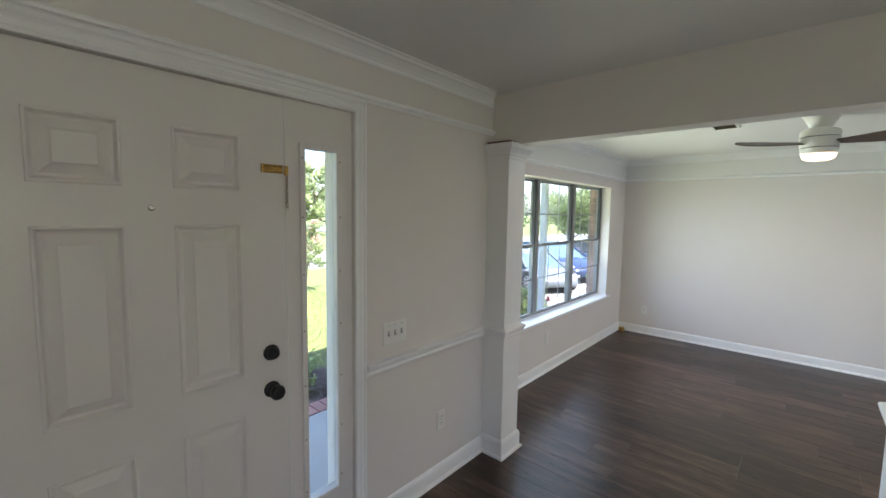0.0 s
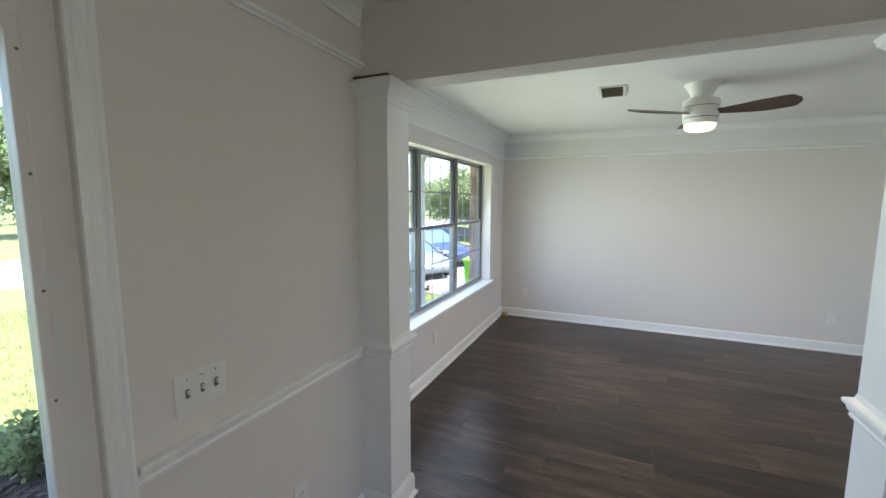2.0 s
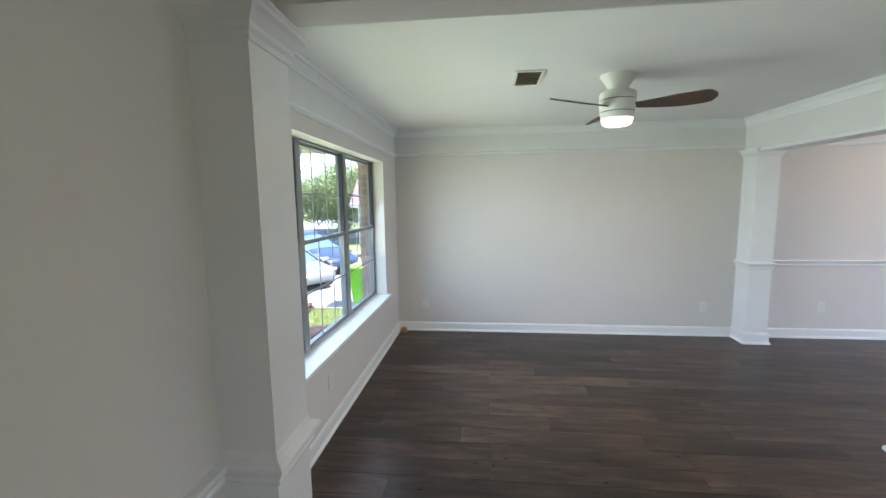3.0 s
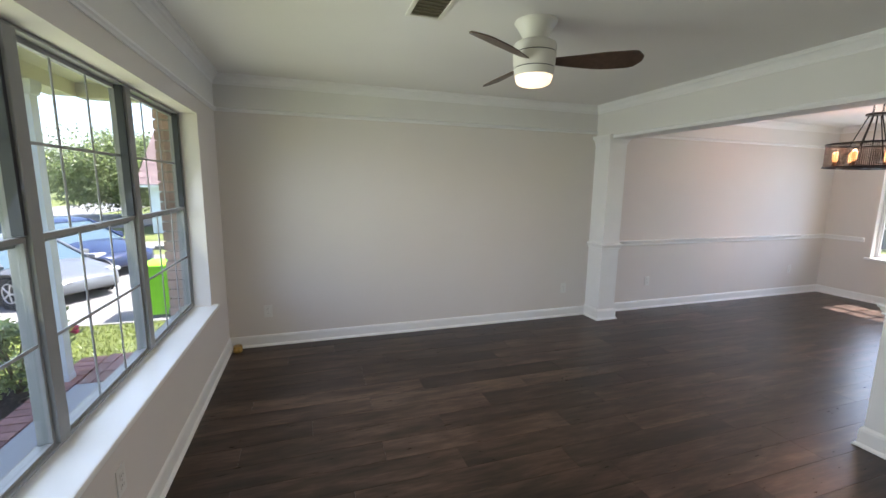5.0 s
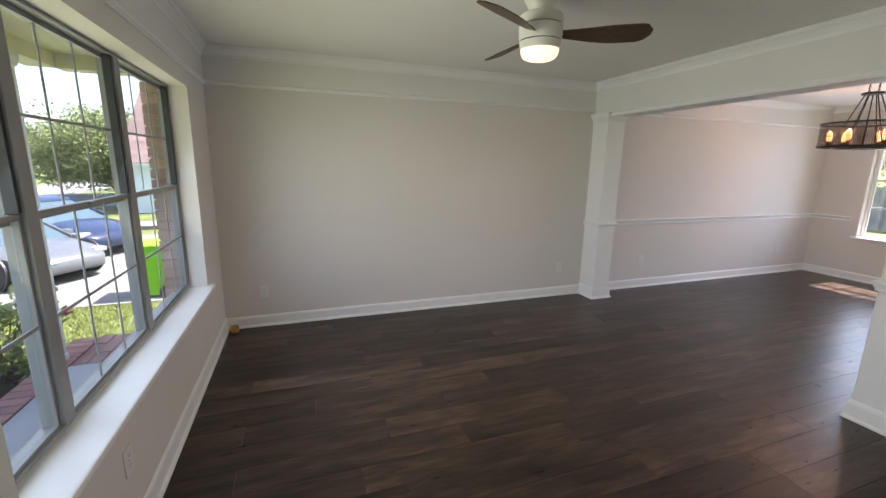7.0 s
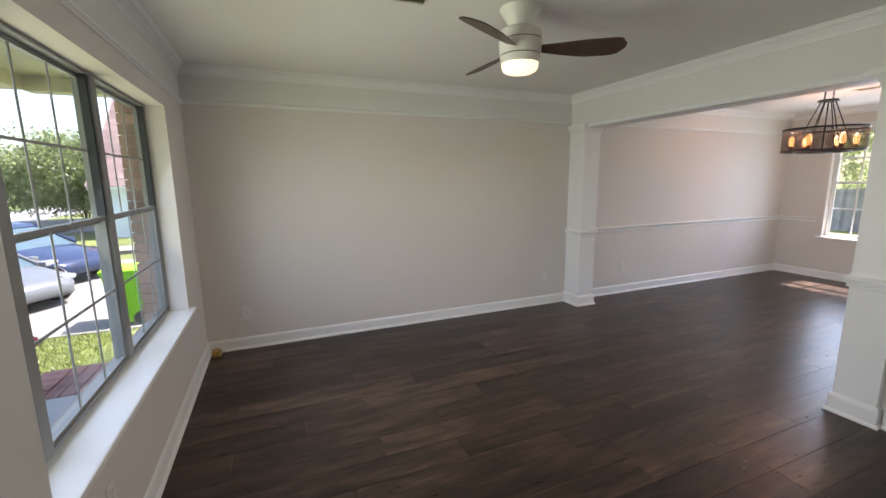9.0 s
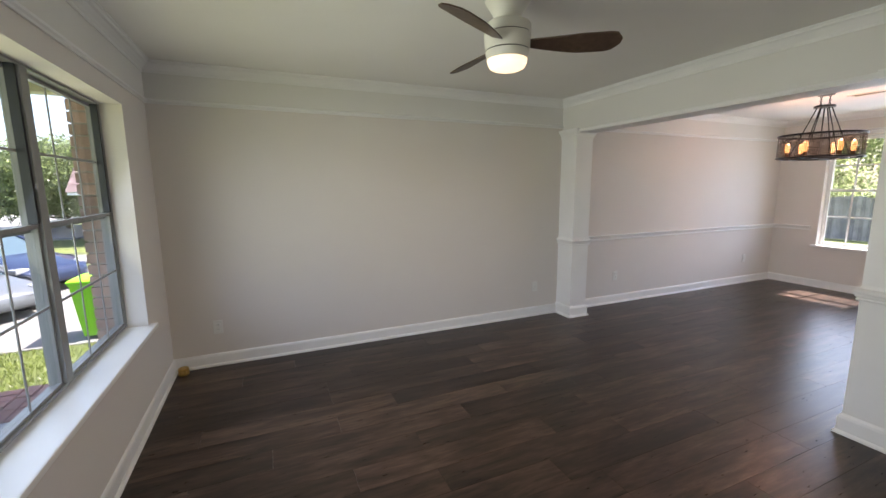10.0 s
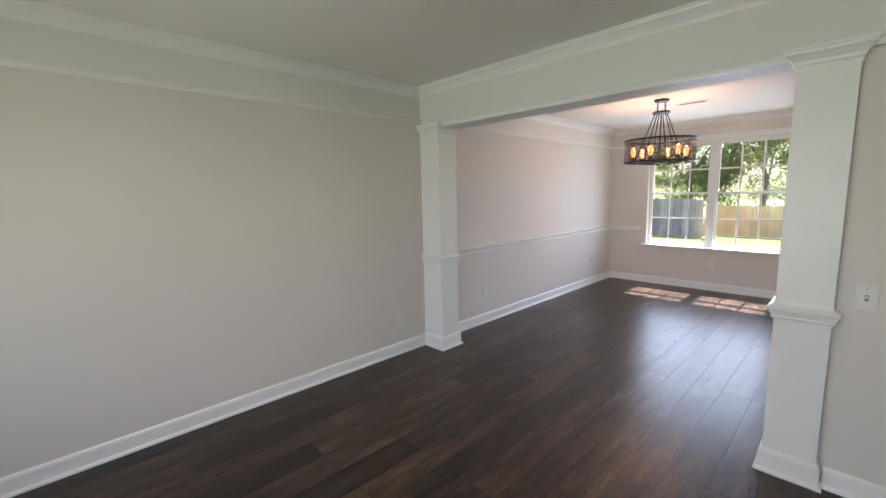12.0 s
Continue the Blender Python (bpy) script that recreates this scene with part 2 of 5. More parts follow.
def moulding(bm, profile, p, q, n, m0=0, m1=0):
    """Extrudes (out, z) pairs from p to q along a wall with inward normal n; m0, m1: 1 mitres to an inside corner, -1 to an outside one."""
    p, q, n = Vector((*p, 0)), Vector((*q, 0)), Vector((*n, 0))
    d = (q - p).normalized()
    a = [bm.verts.new(p + d * (m0 * o) + n * o + Vector((0, 0, z))) for o, z in profile]
    b = [bm.verts.new(q - d * (m1 * o) + n * o + Vector((0, 0, z))) for o, z in profile]
    k = len(profile)
    for i in range(k):
        bm.faces.new((a[i], b[i], b[(i + 1) % k], a[(i + 1) % k]))
    bm.faces.new(a[::-1])
    bm.faces.new(b)
    bmesh.ops.recalc_face_normals(bm, faces=bm.faces)


BASE = [(0, 0), (0.016, 0), (0.030, 0), (0.030, 0.010), (0.022, 0.019), (0.014, 0.021), (0.014, 0.085), (0.011, 0.098), (0.006, 0.105), (0, 0.108)]
RAIL = [(0, Z_RAIL - 0.066), (0.013, Z_RAIL - 0.066), (0.017, Z_RAIL - 0.052), (0.011, Z_RAIL - 0.044), (0.016, Z_RAIL - 0.038), (0.022, Z_RAIL - 0.024),
        (0.034, Z_RAIL - 0.016), (0.037, Z_RAIL - 0.004), (0.032, Z_RAIL), (0, Z_RAIL)]
CROWN = [(0, CEIL - 0.085), (0.006, CEIL - 0.085), (0.010, CEIL - 0.075), (0.010, CEIL - 0.066), (0.022, CEIL - 0.050), (0.042, CEIL - 0.030), (0.056, CEIL - 0.024),
         (0.060, CEIL - 0.012), (0.070, CEIL - 0.008), (0.070, CEIL - 0.001), (0, CEIL - 0.001)]
FRIEZE = [(0, Z_FRIEZE - 0.012), (0.008, Z_FRIEZE - 0.012), (0.013, Z_FRIEZE - 0.004), (0.024, Z_FRIEZE + 0.002), (0.026, Z_FRIEZE + 0.012), (0.012, Z_FRIEZE + 0.018),
          (0.006, Z_FRIEZE + 0.024), (0, Z_FRIEZE + 0.024)]


# ---- walls, floor, ceiling ----
def slab(name, label, category, *dims, mat=None):
    bm = bmesh.new()
    for d in dims:
        box(bm, *d)
    return setting(name, bm, mat or WALL, label, category)


DOOR_Y0, DOOR_Y1, DOOR_Z = -0.02, 0.893, 2.135
SL_Y0, SL_Y1 = 0.926, 1.228
WIN_Y0, WIN_Y1, WIN_Z0, WIN_Z1 = 2.99, 5.635, 0.590, 2.040
DW_Y0, DW_Y1, DW_Z0, DW_Z1 = 3.92, 5.645, 0.625, 2.165
X_BACK = X_FOYER - 0.25

slab("wall_foyer_front", "off-white painted foyer wall around the front door", "wall",
     (X_BACK, X_FOYER, -2.2, DOOR_Y0, 0, CEIL), (X_BACK, X_FOYER, DOOR_Y0, SL_Y1, DOOR_Z, CEIL),
     (X_BACK, X_FOYER, SL_Y1, Y_OPEN1, 0, CEIL), (X_OUT, X_BACK, Y_OPEN1 - 0.22, Y_OPEN1, 0, CEIL))
slab("wall_window", "off-white painted living room wall with the wide window", "wall",
     (X_OUT + 0.115, X_WIN, Y_OPEN1, WIN_Y0, 0, CEIL), (X_OUT + 0.115, X_WIN, WIN_Y1, Y_FAR, 0, CEIL),
     (X_OUT + 0.115, X_WIN, WIN_Y0, WIN_Y1, 0, WIN_Z0 - 0.03), (X_OUT + 0.115, X_WIN, WIN_Y0, WIN_Y1, WIN_Z1, CEIL))
slab("wall_far", "long off-white painted wall of the living and dining room", "wall", (X_OUT + 0.115, X_DIN + 0.2, Y_FAR, Y_FAR + 0.15, 0, CEIL))
slab("wall_dining_end", "off-white painted dining room wall with a double window", "wall",
     (X_DIN, X_DIN + 0.2, Y_OPEN1, DW_Y0, 0, CEIL), (X_DIN, X_DIN + 0.2, DW_Y1, Y_FAR, 0, CEIL),
     (X_DIN, X_DIN + 0.2, DW_Y0, DW_Y1, 0, DW_Z0 - 0.03), (X_DIN, X_DIN + 0.2, DW_Y0, DW_Y1, DW_Z1, CEIL))
slab("wall_living_east", "off-white painted wall beside the dining room opening", "wall", (2.245, X_OPEN1, Y_OPEN1, 3.330, 0, BEAM))
slab("wall_foyer_living", "painted wall between the foyer and the living room", "wall", (0.66, 3.0, Y_OPEN0, Y_OPEN1, 0, CEIL), (5.8, X_DIN, Y_OPEN0, Y_OPEN1, 0, CEIL),
     (3.0, 5.8, Y_OPEN0, Y_OPEN1, 2.1, CEIL))
slab("wall_foyer_back", "painted wall at the back of the foyer", "wall", (X_BACK, 3.35, -2.35, -2.2, 0, CEIL))
slab("wall_foyer_side", "painted wall along the foyer's inner side", "wall", (3.2, 3.35, -2.2, -1.7, 0, CEIL), (3.2, 3.35, 0.9, Y_OPEN0, 0, CEIL),
     (3.2, 3.35, -1.7, 0.9, 0, 0.6), (3.2, 3.35, -1.7, 0.9, 2.1, CEIL))
slab("beam_foyer", "painted boxed beam over the foyer opening", "beam", (X_FOYER, 0.66, Y_OPEN0 + 0.045, Y_OPEN1 - 0.025, BEAM_FOYER, CEIL), mat=WALL)
slab("beam_dining", "painted boxed beam over the dining room opening", "beam", (X_OPEN0, X_OPEN1, Y_OPEN1, Y_FAR, BEAM, CEIL), mat=BAND)
slab("ceiling", "flat off-white painted ceiling", "ceiling", (X_OUT, X_DIN + 0.2, -2.35, Y_FAR + 0.15, CEIL, CEIL + 0.12), mat=CEILING)
slab("subfloor", "dark subfloor beneath the planks", "floor", (X_WIN - 0.05, X_DIN + 0.05, -2.3, Y_FAR + 0.05, -0.14, -0.002), mat=GAP)


# ---- trim ----
def trim(name, label, profile, runs, mat=TRIM):
    for p, q, n, m0, m1 in runs:
        bm = bmesh.new()
        moulding(bm, profile, p, q, n, m0, m1)
        setting(name, bm, mat, label, "trim")


CAS_Y = 1.287       # outer edge of the sidelight casing
COL_A = (X_FOYER, -1.25, Y_OPEN0 + 0.0, Y_OPEN1)
trim("baseboard", "white painted baseboard with shoe moulding", BASE, [
    ((X_FOYER, CAS_Y), (X_FOYER, Y_OPEN0), (1, 0), 0, 0),
    ((X_WIN, Y_OPEN1), (X_WIN, Y_FAR), (1, 0), 0, 1),
    ((X_WIN, Y_FAR), (X_OPEN0 - 0.02, Y_FAR), (0, -1), 1, 0),
    ((X_OPEN1 + 0.02, Y_FAR), (X_DIN, Y_FAR), (0, -1), 0, 1),
    ((X_DIN, Y_FAR), (X_DIN, Y_OPEN1), (-1, 0), 1, 0),
    ((2.245, 3.29), (2.245, Y_OPEN1), (-1, 0), 0, 0)])
trim("chair_rail", "white painted chair rail moulding", RAIL, [
    ((X_FOYER, CAS_Y), (X_FOYER, Y_OPEN0), (1, 0), 0, 0),
    ((X_OPEN1, Y_FAR), (X_DIN, Y_FAR), (0, -1), 0, 1),
    ((X_DIN, Y_FAR), (X_DIN, DW_Y1 + 0.09), (-1, 0), 1, 0)])
trim("crown_molding", "white crown moulding under the ceiling", CROWN, [
    ((X_FOYER, -2.2), (X_FOYER, Y_OPEN0 + 0.045), (1, 0), 0, 1),
    ((X_WIN, Y_OPEN1), (X_WIN, Y_FAR), (1, 0), 0, 1),
    ((X_WIN, Y_FAR), (X_OPEN0, Y_FAR), (0, -1), 1, 1),
    ((X_OPEN0, Y_FAR), (X_OPEN0, Y_OPEN1), (-1, 0), 1, 0),
    ((X_OPEN1, Y_FAR), (X_DIN, Y_FAR), (0, -1), 0, 1),
    ((X_DIN, Y_FAR), (X_DIN, Y_OPEN1), (-1, 0), 1, 0)])
trim("frieze_molding", "thin white frieze moulding over the front door", [(o, z + 0.042) for o, z in FRIEZE], [
    ((X_FOYER, -2.2), (X_FOYER, Y_OPEN0 + 0.045), (1, 0), 0, 0)])
trim("frieze_molding", "thin white frieze moulding along the upper wall", FRIEZE, [
    ((X_WIN, Y_OPEN1), (X_WIN, Y_FAR), (1, 0), 0, 1),
    ((X_WIN, Y_FAR), (X_OPEN0, Y_FAR), (0, -1), 1, 0),
    ((X_OPEN1, Y_FAR), (X_DIN, Y_FAR), (0, -1), 0, 1),
    ((X_DIN, Y_FAR), (X_DIN, DW_Y1 + 0.09), (-1, 0), 1, 0)])
trim("beam_molding", "thin white moulding along the foot of the beam", [(0, BEAM), (0.008, BEAM), (0.012, BEAM + 0.012), (0.016, BEAM + 0.022), (0.010, BEAM + 0.034), (0, BEAM + 0.038)], [
    ((X_OPEN0, 6.0), (X_OPEN0, Y_OPEN1), (-1, 0), 0, 0)])


FRIEZE_BAND = Z_FRIEZE + 0.02, CEIL - 0.08
for dims in ((X_WIN + 0.003, X_OPEN0, Y_FAR - 0.003, Y_FAR + 0.001, *FRIEZE_BAND), (X_WIN - 0.001, X_WIN + 0.003, Y_OPEN1, Y_FAR, *FRIEZE_BAND),
             (X_OPEN1, X_DIN, Y_FAR - 0.003, Y_FAR + 0.001, *FRIEZE_BAND)):
    slab("frieze_board", "smooth white painted band above the frieze moulding", "trim", dims, mat=BAND)


# ---- columns ----
def square_ring(bm, x0, x1, y0, y1, profile):
    """A mitred collar of (out, z) pairs round a rectangle."""
    rows = [[bm.verts.new((x, y, z)) for x, y in ((x0 - o, y0 - o), (x1 + o, y0 - o), (x1 + o, y1 + o), (x0 - o, y1 + o))] for o, z in profile]
    for a, b in zip(rows, rows[1:]):
        for i in range(4):
            bm.faces.new((a[i], a[(i + 1) % 4], b[(i + 1) % 4], b[i]))
    bm.faces.new(rows[0][::-1])
    bm.faces.new(rows[-1])
    bmesh.ops.recalc_face_normals(bm, faces=bm.faces)


def column(x0, x1, y0, y1, label):
    col = thing("square_column", label, "column", ((x0 + x1) / 2, (y0 + y1) / 2, 0), group="square columns at the openings")
    a, b = (x1 - x0) / 2, (y1 - y0) / 2
    t = CAP_TOP
    for name, prof in (
            ("base", [(0.002, 0), (0.030, 0), (0.030, 0.010), (0.022, 0.020), (0.016, 0.022), (0.016, 0.100), (0.012, 0.115), (0.004, 0.126), (0.002, 0.128)]),
            ("shaft", [(0, 0.06), (0, t - 0.06)]),
            ("band", [(0.001, 0.838), (0.010, 0.838), (0.014, 0.848), (0.010, 0.856), (0.018, 0.864), (0.020, 0.876), (0.030, 0.886), (0.030, 0.896), (0.024, 0.903), (0.006, 0.912), (0.001, 0.930)]),
            ("capital", [(0.001, t - 0.098), (0.006, t - 0.098), (0.008, t - 0.088), (0.006, t - 0.080), (0.014, t - 0.070), (0.016, t - 0.058), (0.034, t - 0.036), (0.044, t - 0.026),
                         (0.046, t - 0.014), (0.050, t - 0.010), (0.050, t), (0.001, t)])):
        bm = bmesh.new()
        square_ring(bm, -a, a, -b, b, prof)
        part(name, bm, TRIM, col)
    return col


column(X_FOYER - 0.003, -1.225, Y_OPEN0, Y_OPEN1, "white painted square half column against the foyer wall")
column(0.540, 0.755, Y_OPEN0, Y_OPEN1, "white painted square column at the foyer opening's inner end")
column(X_OPEN0 - 0.004, X_OPEN1 + 0.004, 5.975, Y_FAR + 0.003, "white painted square half column against the long wall")
column(X_OPEN0 - 0.004, X_OPEN1 + 0.004, 3.318, 3.532, "white painted square column at the dining room opening")


# ---- floor planks ----
def planks():
    floor = tagged(new("floor"), "dark brown wood-look vinyl plank floor", "floor", kind="structure")
    w, length, g = 0.182, 1.22, 0.0002
    shapes = {}
    rest = bmesh.new()

    def board(bm, l0, l1):
        c = 0.0008
        lo = [bm.verts.new((x, y, -0.002)) for x, y in ((l0 + g, g), (l1 - g, g), (l1 - g, w - g), (l0 + g, w - g))]
        hi = [bm.verts.new((x, y, 0)) for x, y in ((l0 + g + c, g + c), (l1 - g - c, g + c), (l1 - g - c, w - g - c), (l0 + g + c, w - g - c))]
        bm.faces.new(hi)
        for i in range(4):
            bm.faces.new((lo[i], lo[(i + 1) % 4], hi[(i + 1) % 4], hi[i]))

    rng = random.Random(7)
    rows = math.ceil((Y_FAR + 0.02 + 2.3) / w)
    for i in range(rows):
        y = Y_FAR + 0.02 - (i + 1) * w
        x = X_WIN - 0.04 - rng.choice((0.05, 0.25, 0.45, 0.65, 0.85, 1.05))
        while x < X_DIN + 0.02:
            x0, x1 = max(x, X_WIN - 0.04), min(x + length, X_DIN + 0.04)
            if x1 - x0 > 0.03:
                if y > 1.1 and not (y < 2.2 and x0 > 1.0):
                    key = round(x1 - x0, 3)
                    if key not in shapes:
                        bm = bmesh.new()
                        board(bm, 0, key)
                        shapes[key] = mesh("plank", bm, PLANK)
                    ob = new("plank", shapes[key])
                    ob.location = (x0, y, 0)
                    ob.parent = floor
                else:
                    k = len(rest.verts)
                    board(rest, x0, x1)
                    rest.verts.ensure_lookup_table()
                    for v in rest.verts[k:]:
                        v.co.y += y
            x += length
    ob = part("planks", rest, PLANK, floor)
    tagged(ob, kind="stuff")


# ---- windows ----
def window(name, label, y0, y1, z0, z1, xf, s, units, frame_mat, track_mat, bar_mat, post=0.058, mid=None, bar=0.011, edge=0.024, rail=0.022):
    """Units of two sashes with a grid of bars; xf is the frame's inner face, s the way into the room along x."""
    win = tagged(new(name), label, "window", kind="structure")

    def bx(bm, d0, d1, a0, a1, b0, b1, bevel=0.0):
        xa, xb = xf - s * d0, xf - s * d1
        box(bm, min(xa, xb), max(xa, xb), a0, a1, b0, b1, bevel)

    e = edge
    mid = mid or (z0 + z1) / 2
    bm = bmesh.new()
    bx(bm, 0, 0.067, y0, y0 + e, z0, z1, 0.003)
    bx(bm, 0, 0.067, y1 - e, y1, z0, z1, 0.003)
    bx(bm, 0, 0.067, y0 + e, y1 - e, z0, z0 + e, 0.003)
    bx(bm, 0, 0.067, y0 + e, y1 - e, z1 - e, z1, 0.003)
    part("window_frame", bm, frame_mat, win)
    step = (y1 - y0) / units
    for i in range(units):
        a0, a1 = y0 + i * step, y0 + (i + 1) * step
        if i:
            bm = bmesh.new()
            bx(bm, -0.004, 0.066, a0 - post / 2, a0 + post / 2, z0 + e, z1 - e, 0.004)
            part("mullion", bm, frame_mat, win)
        a0 += post / 2 if i else e
        a1 -= post / 2 if i < units - 1 else e
        for upper in (0, 1):
            d = 0.040 if upper else 0.012
            b0, b1 = (mid - 0.018, z1 - e) if upper else (z0 + e, mid + 0.018)
            r = rail
            bm = bmesh.new()
            bx(bm, d, d + 0.024, a0, a0 + r, b0, b1, 0.002)
            bx(bm, d, d + 0.024, a1 - r, a1, b0, b1, 0.002)
            bx(bm, d, d + 0.024, a0 + r, a1 - r, b0, b0 + r, 0.002)
            bx(bm, d, d + 0.024, a0 + r, a1 - r, b1 - r - 0.006, b1, 0.002)
            sash = part("sash", bm, frame_mat, win)
            if upper:
                for q0, q1 in ((a0, a0 + rail + 0.004), (a1 - rail - 0.004, a1)):
                    bm = bmesh.new()
                    bx(bm, 0.006, 0.039, q0, q1, b0 + 0.04, b1)
                    part("side_track", bm, track_mat, win, "dark grey sash track")
            bm = bmesh.new()
            bx(bm, d + 0.010, d + 0.014, a0 + r - 0.005, a1 - r + 0.005, b0 + r - 0.005, b1 - r)
            pane = part("pane", bm, GLASS, sash)
            pane.visible_shadow = False
            for k in (1, 2):
                c = a0 + r + (a1 - a0 - 2 * r) * k / 3
                bm = bmesh.new()
                bx(bm, d + 0.004, d + 0.009, c - bar, c + bar, b0 + r, b1 - r, 0.0015)
                part("glazing_bar", bm, bar_mat, sash)
            c = (b0 + b1) / 2
            bm = bmesh.new()
            bx(bm, d + 0.002, d + 0.0075, a0 + r, a1 - r, c - bar, c + bar, 0.0015)
            part("glazing_bar", bm, bar_mat, sash)
        bm = bmesh.new()
        bx(bm, 0.002, 0.013, (a0 + a1) / 2 - 0.025, (a0 + a1) / 2 + 0.025, mid + 0.004, mid + 0.016, 0.003)
        part("sash_lock", bm, frame_mat, win)
    return win


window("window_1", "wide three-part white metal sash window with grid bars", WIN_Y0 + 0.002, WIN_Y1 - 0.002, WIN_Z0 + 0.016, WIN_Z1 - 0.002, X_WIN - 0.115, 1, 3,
       ALU_BACKLIT, TRACK, ALU, post=0.066, mid=1.345, bar=0.006, edge=0.012, rail=0.013)
window("window_2", "white vinyl double sash window with grid bars", DW_Y0 + 0.002, DW_Y1 - 0.002, DW_Z0 + 0.002, DW_Z1 - 0.002, X_DIN + 0.075, -1, 2,
       VINYL, VINYL, VINYL, post=0.085, mid=1.42)

def plain_window(name, label, w, h, at, rz, bars):
    """A framed pane in the local xz plane, its foot's middle at the given place."""
    win = tagged(new(name), label, "window", kind="structure")
    win.matrix_basis = pose(*at, 0, 0, rz)
    a = w / 2
    bm = bmesh.new()
    for x0, x1, z0, z1 in ((-a, -a + 0.06, 0, h), (a - 0.06, a, 0, h), (-a + 0.06, a - 0.06, 0, 0.06), (-a + 0.06, a - 0.06, h - 0.06, h)):
        box(bm, x0, x1, -0.05, 0, z0, z1, 0.004)
    part("window_frame", bm, VINYL, win)
    for i in range(1, bars):
        c = -a + w * i / bars
        bm = bmesh.new()
        box(bm, c - 0.04, c + 0.04, -0.048, -0.002, 0.06, h - 0.06, 0.004)
        part("mullion", bm, VINYL, win)
    bm = bmesh.new()
    box(bm, -a + 0.05, a - 0.05, -0.027, -0.023, 0.05, h - 0.05)
    part("pane", bm, GLASS, win).visible_shadow = False


# unseen glazing, added to hold the dining room's fill lamp
plain_window("added_window_4", "unseen white patio door glazing added for dining room fill light", 2.8, 2.1, (4.4, Y_OPEN0 + 0.01, 0), 0, 2)
# added window behind the walker, never in view, for the foyer fill
plain_window("added_window_5", "unseen wide white window added for foyer fill light", 2.6, 1.5, (3.30, -0.4, 0.6), 90, 3)

bm = bmesh.new()
box(bm, X_WIN - 0.18, X_WIN + 0.045, WIN_Y0 - 0.06, WIN_Y1 + 0.065, WIN_Z0 - 0.03, WIN_Z0, 0.008)
setting("window_sill_1", bm, TRIM, "deep white painted window sill", "window sill")
bm = bmesh.new()
box(bm, X_DIN - 0.05, X_DIN + 0.12, DW_Y0 - 0.05, DW_Y1 + 0.05, DW_Z0 - 0.028, DW_Z0, 0.007)
setting("window_sill_2", bm, TRIM, "white painted dining room window sill", "window sill")
bm = bmesh.new()
moulding(bm, [(0, DW_Z1 + 0.005), (0.012, DW_Z1 + 0.005), (0.014, DW_Z1 + 0.05), (0.026, DW_Z1 + 0.062), (0.026, DW_Z1 + 0.072), (0, DW_Z1 + 0.075)], (X_DIN, DW_Y1 + 0.06), (X_DIN, DW_Y0 - 0.06), (-1, 0))
setting("window_head_trim", bm, TRIM, "white moulding over the dining room window", "trim")


# ---- front door and sidelight ----
def raised_panel(bm, y0, y1, z0, z1, x):
    """A recessed frame and a raised field on the door's face, looking along +x."""
    rows = []
    for o, d in ((0, 0.0), (0.003, 0.005), (0.009, 0.005), (0.018, -0.013), (0.026, -0.016), (0.054, -0.001), (0.059, 0.003)):
        rows.append([bm.verts.new((x + d, y, z)) for y, z in ((y0 + o, z0 + o), (y1 - o, z0 + o), (y1 - o, z1 - o), (y0 + o, z1 - o))])
    for a, b in zip(rows, rows[1:]):
        for i in range(4):
            bm.faces.new((a[i], a[(i + 1) % 4], b[(i + 1) % 4], b[i]))
    bm.faces.new(rows[-1])


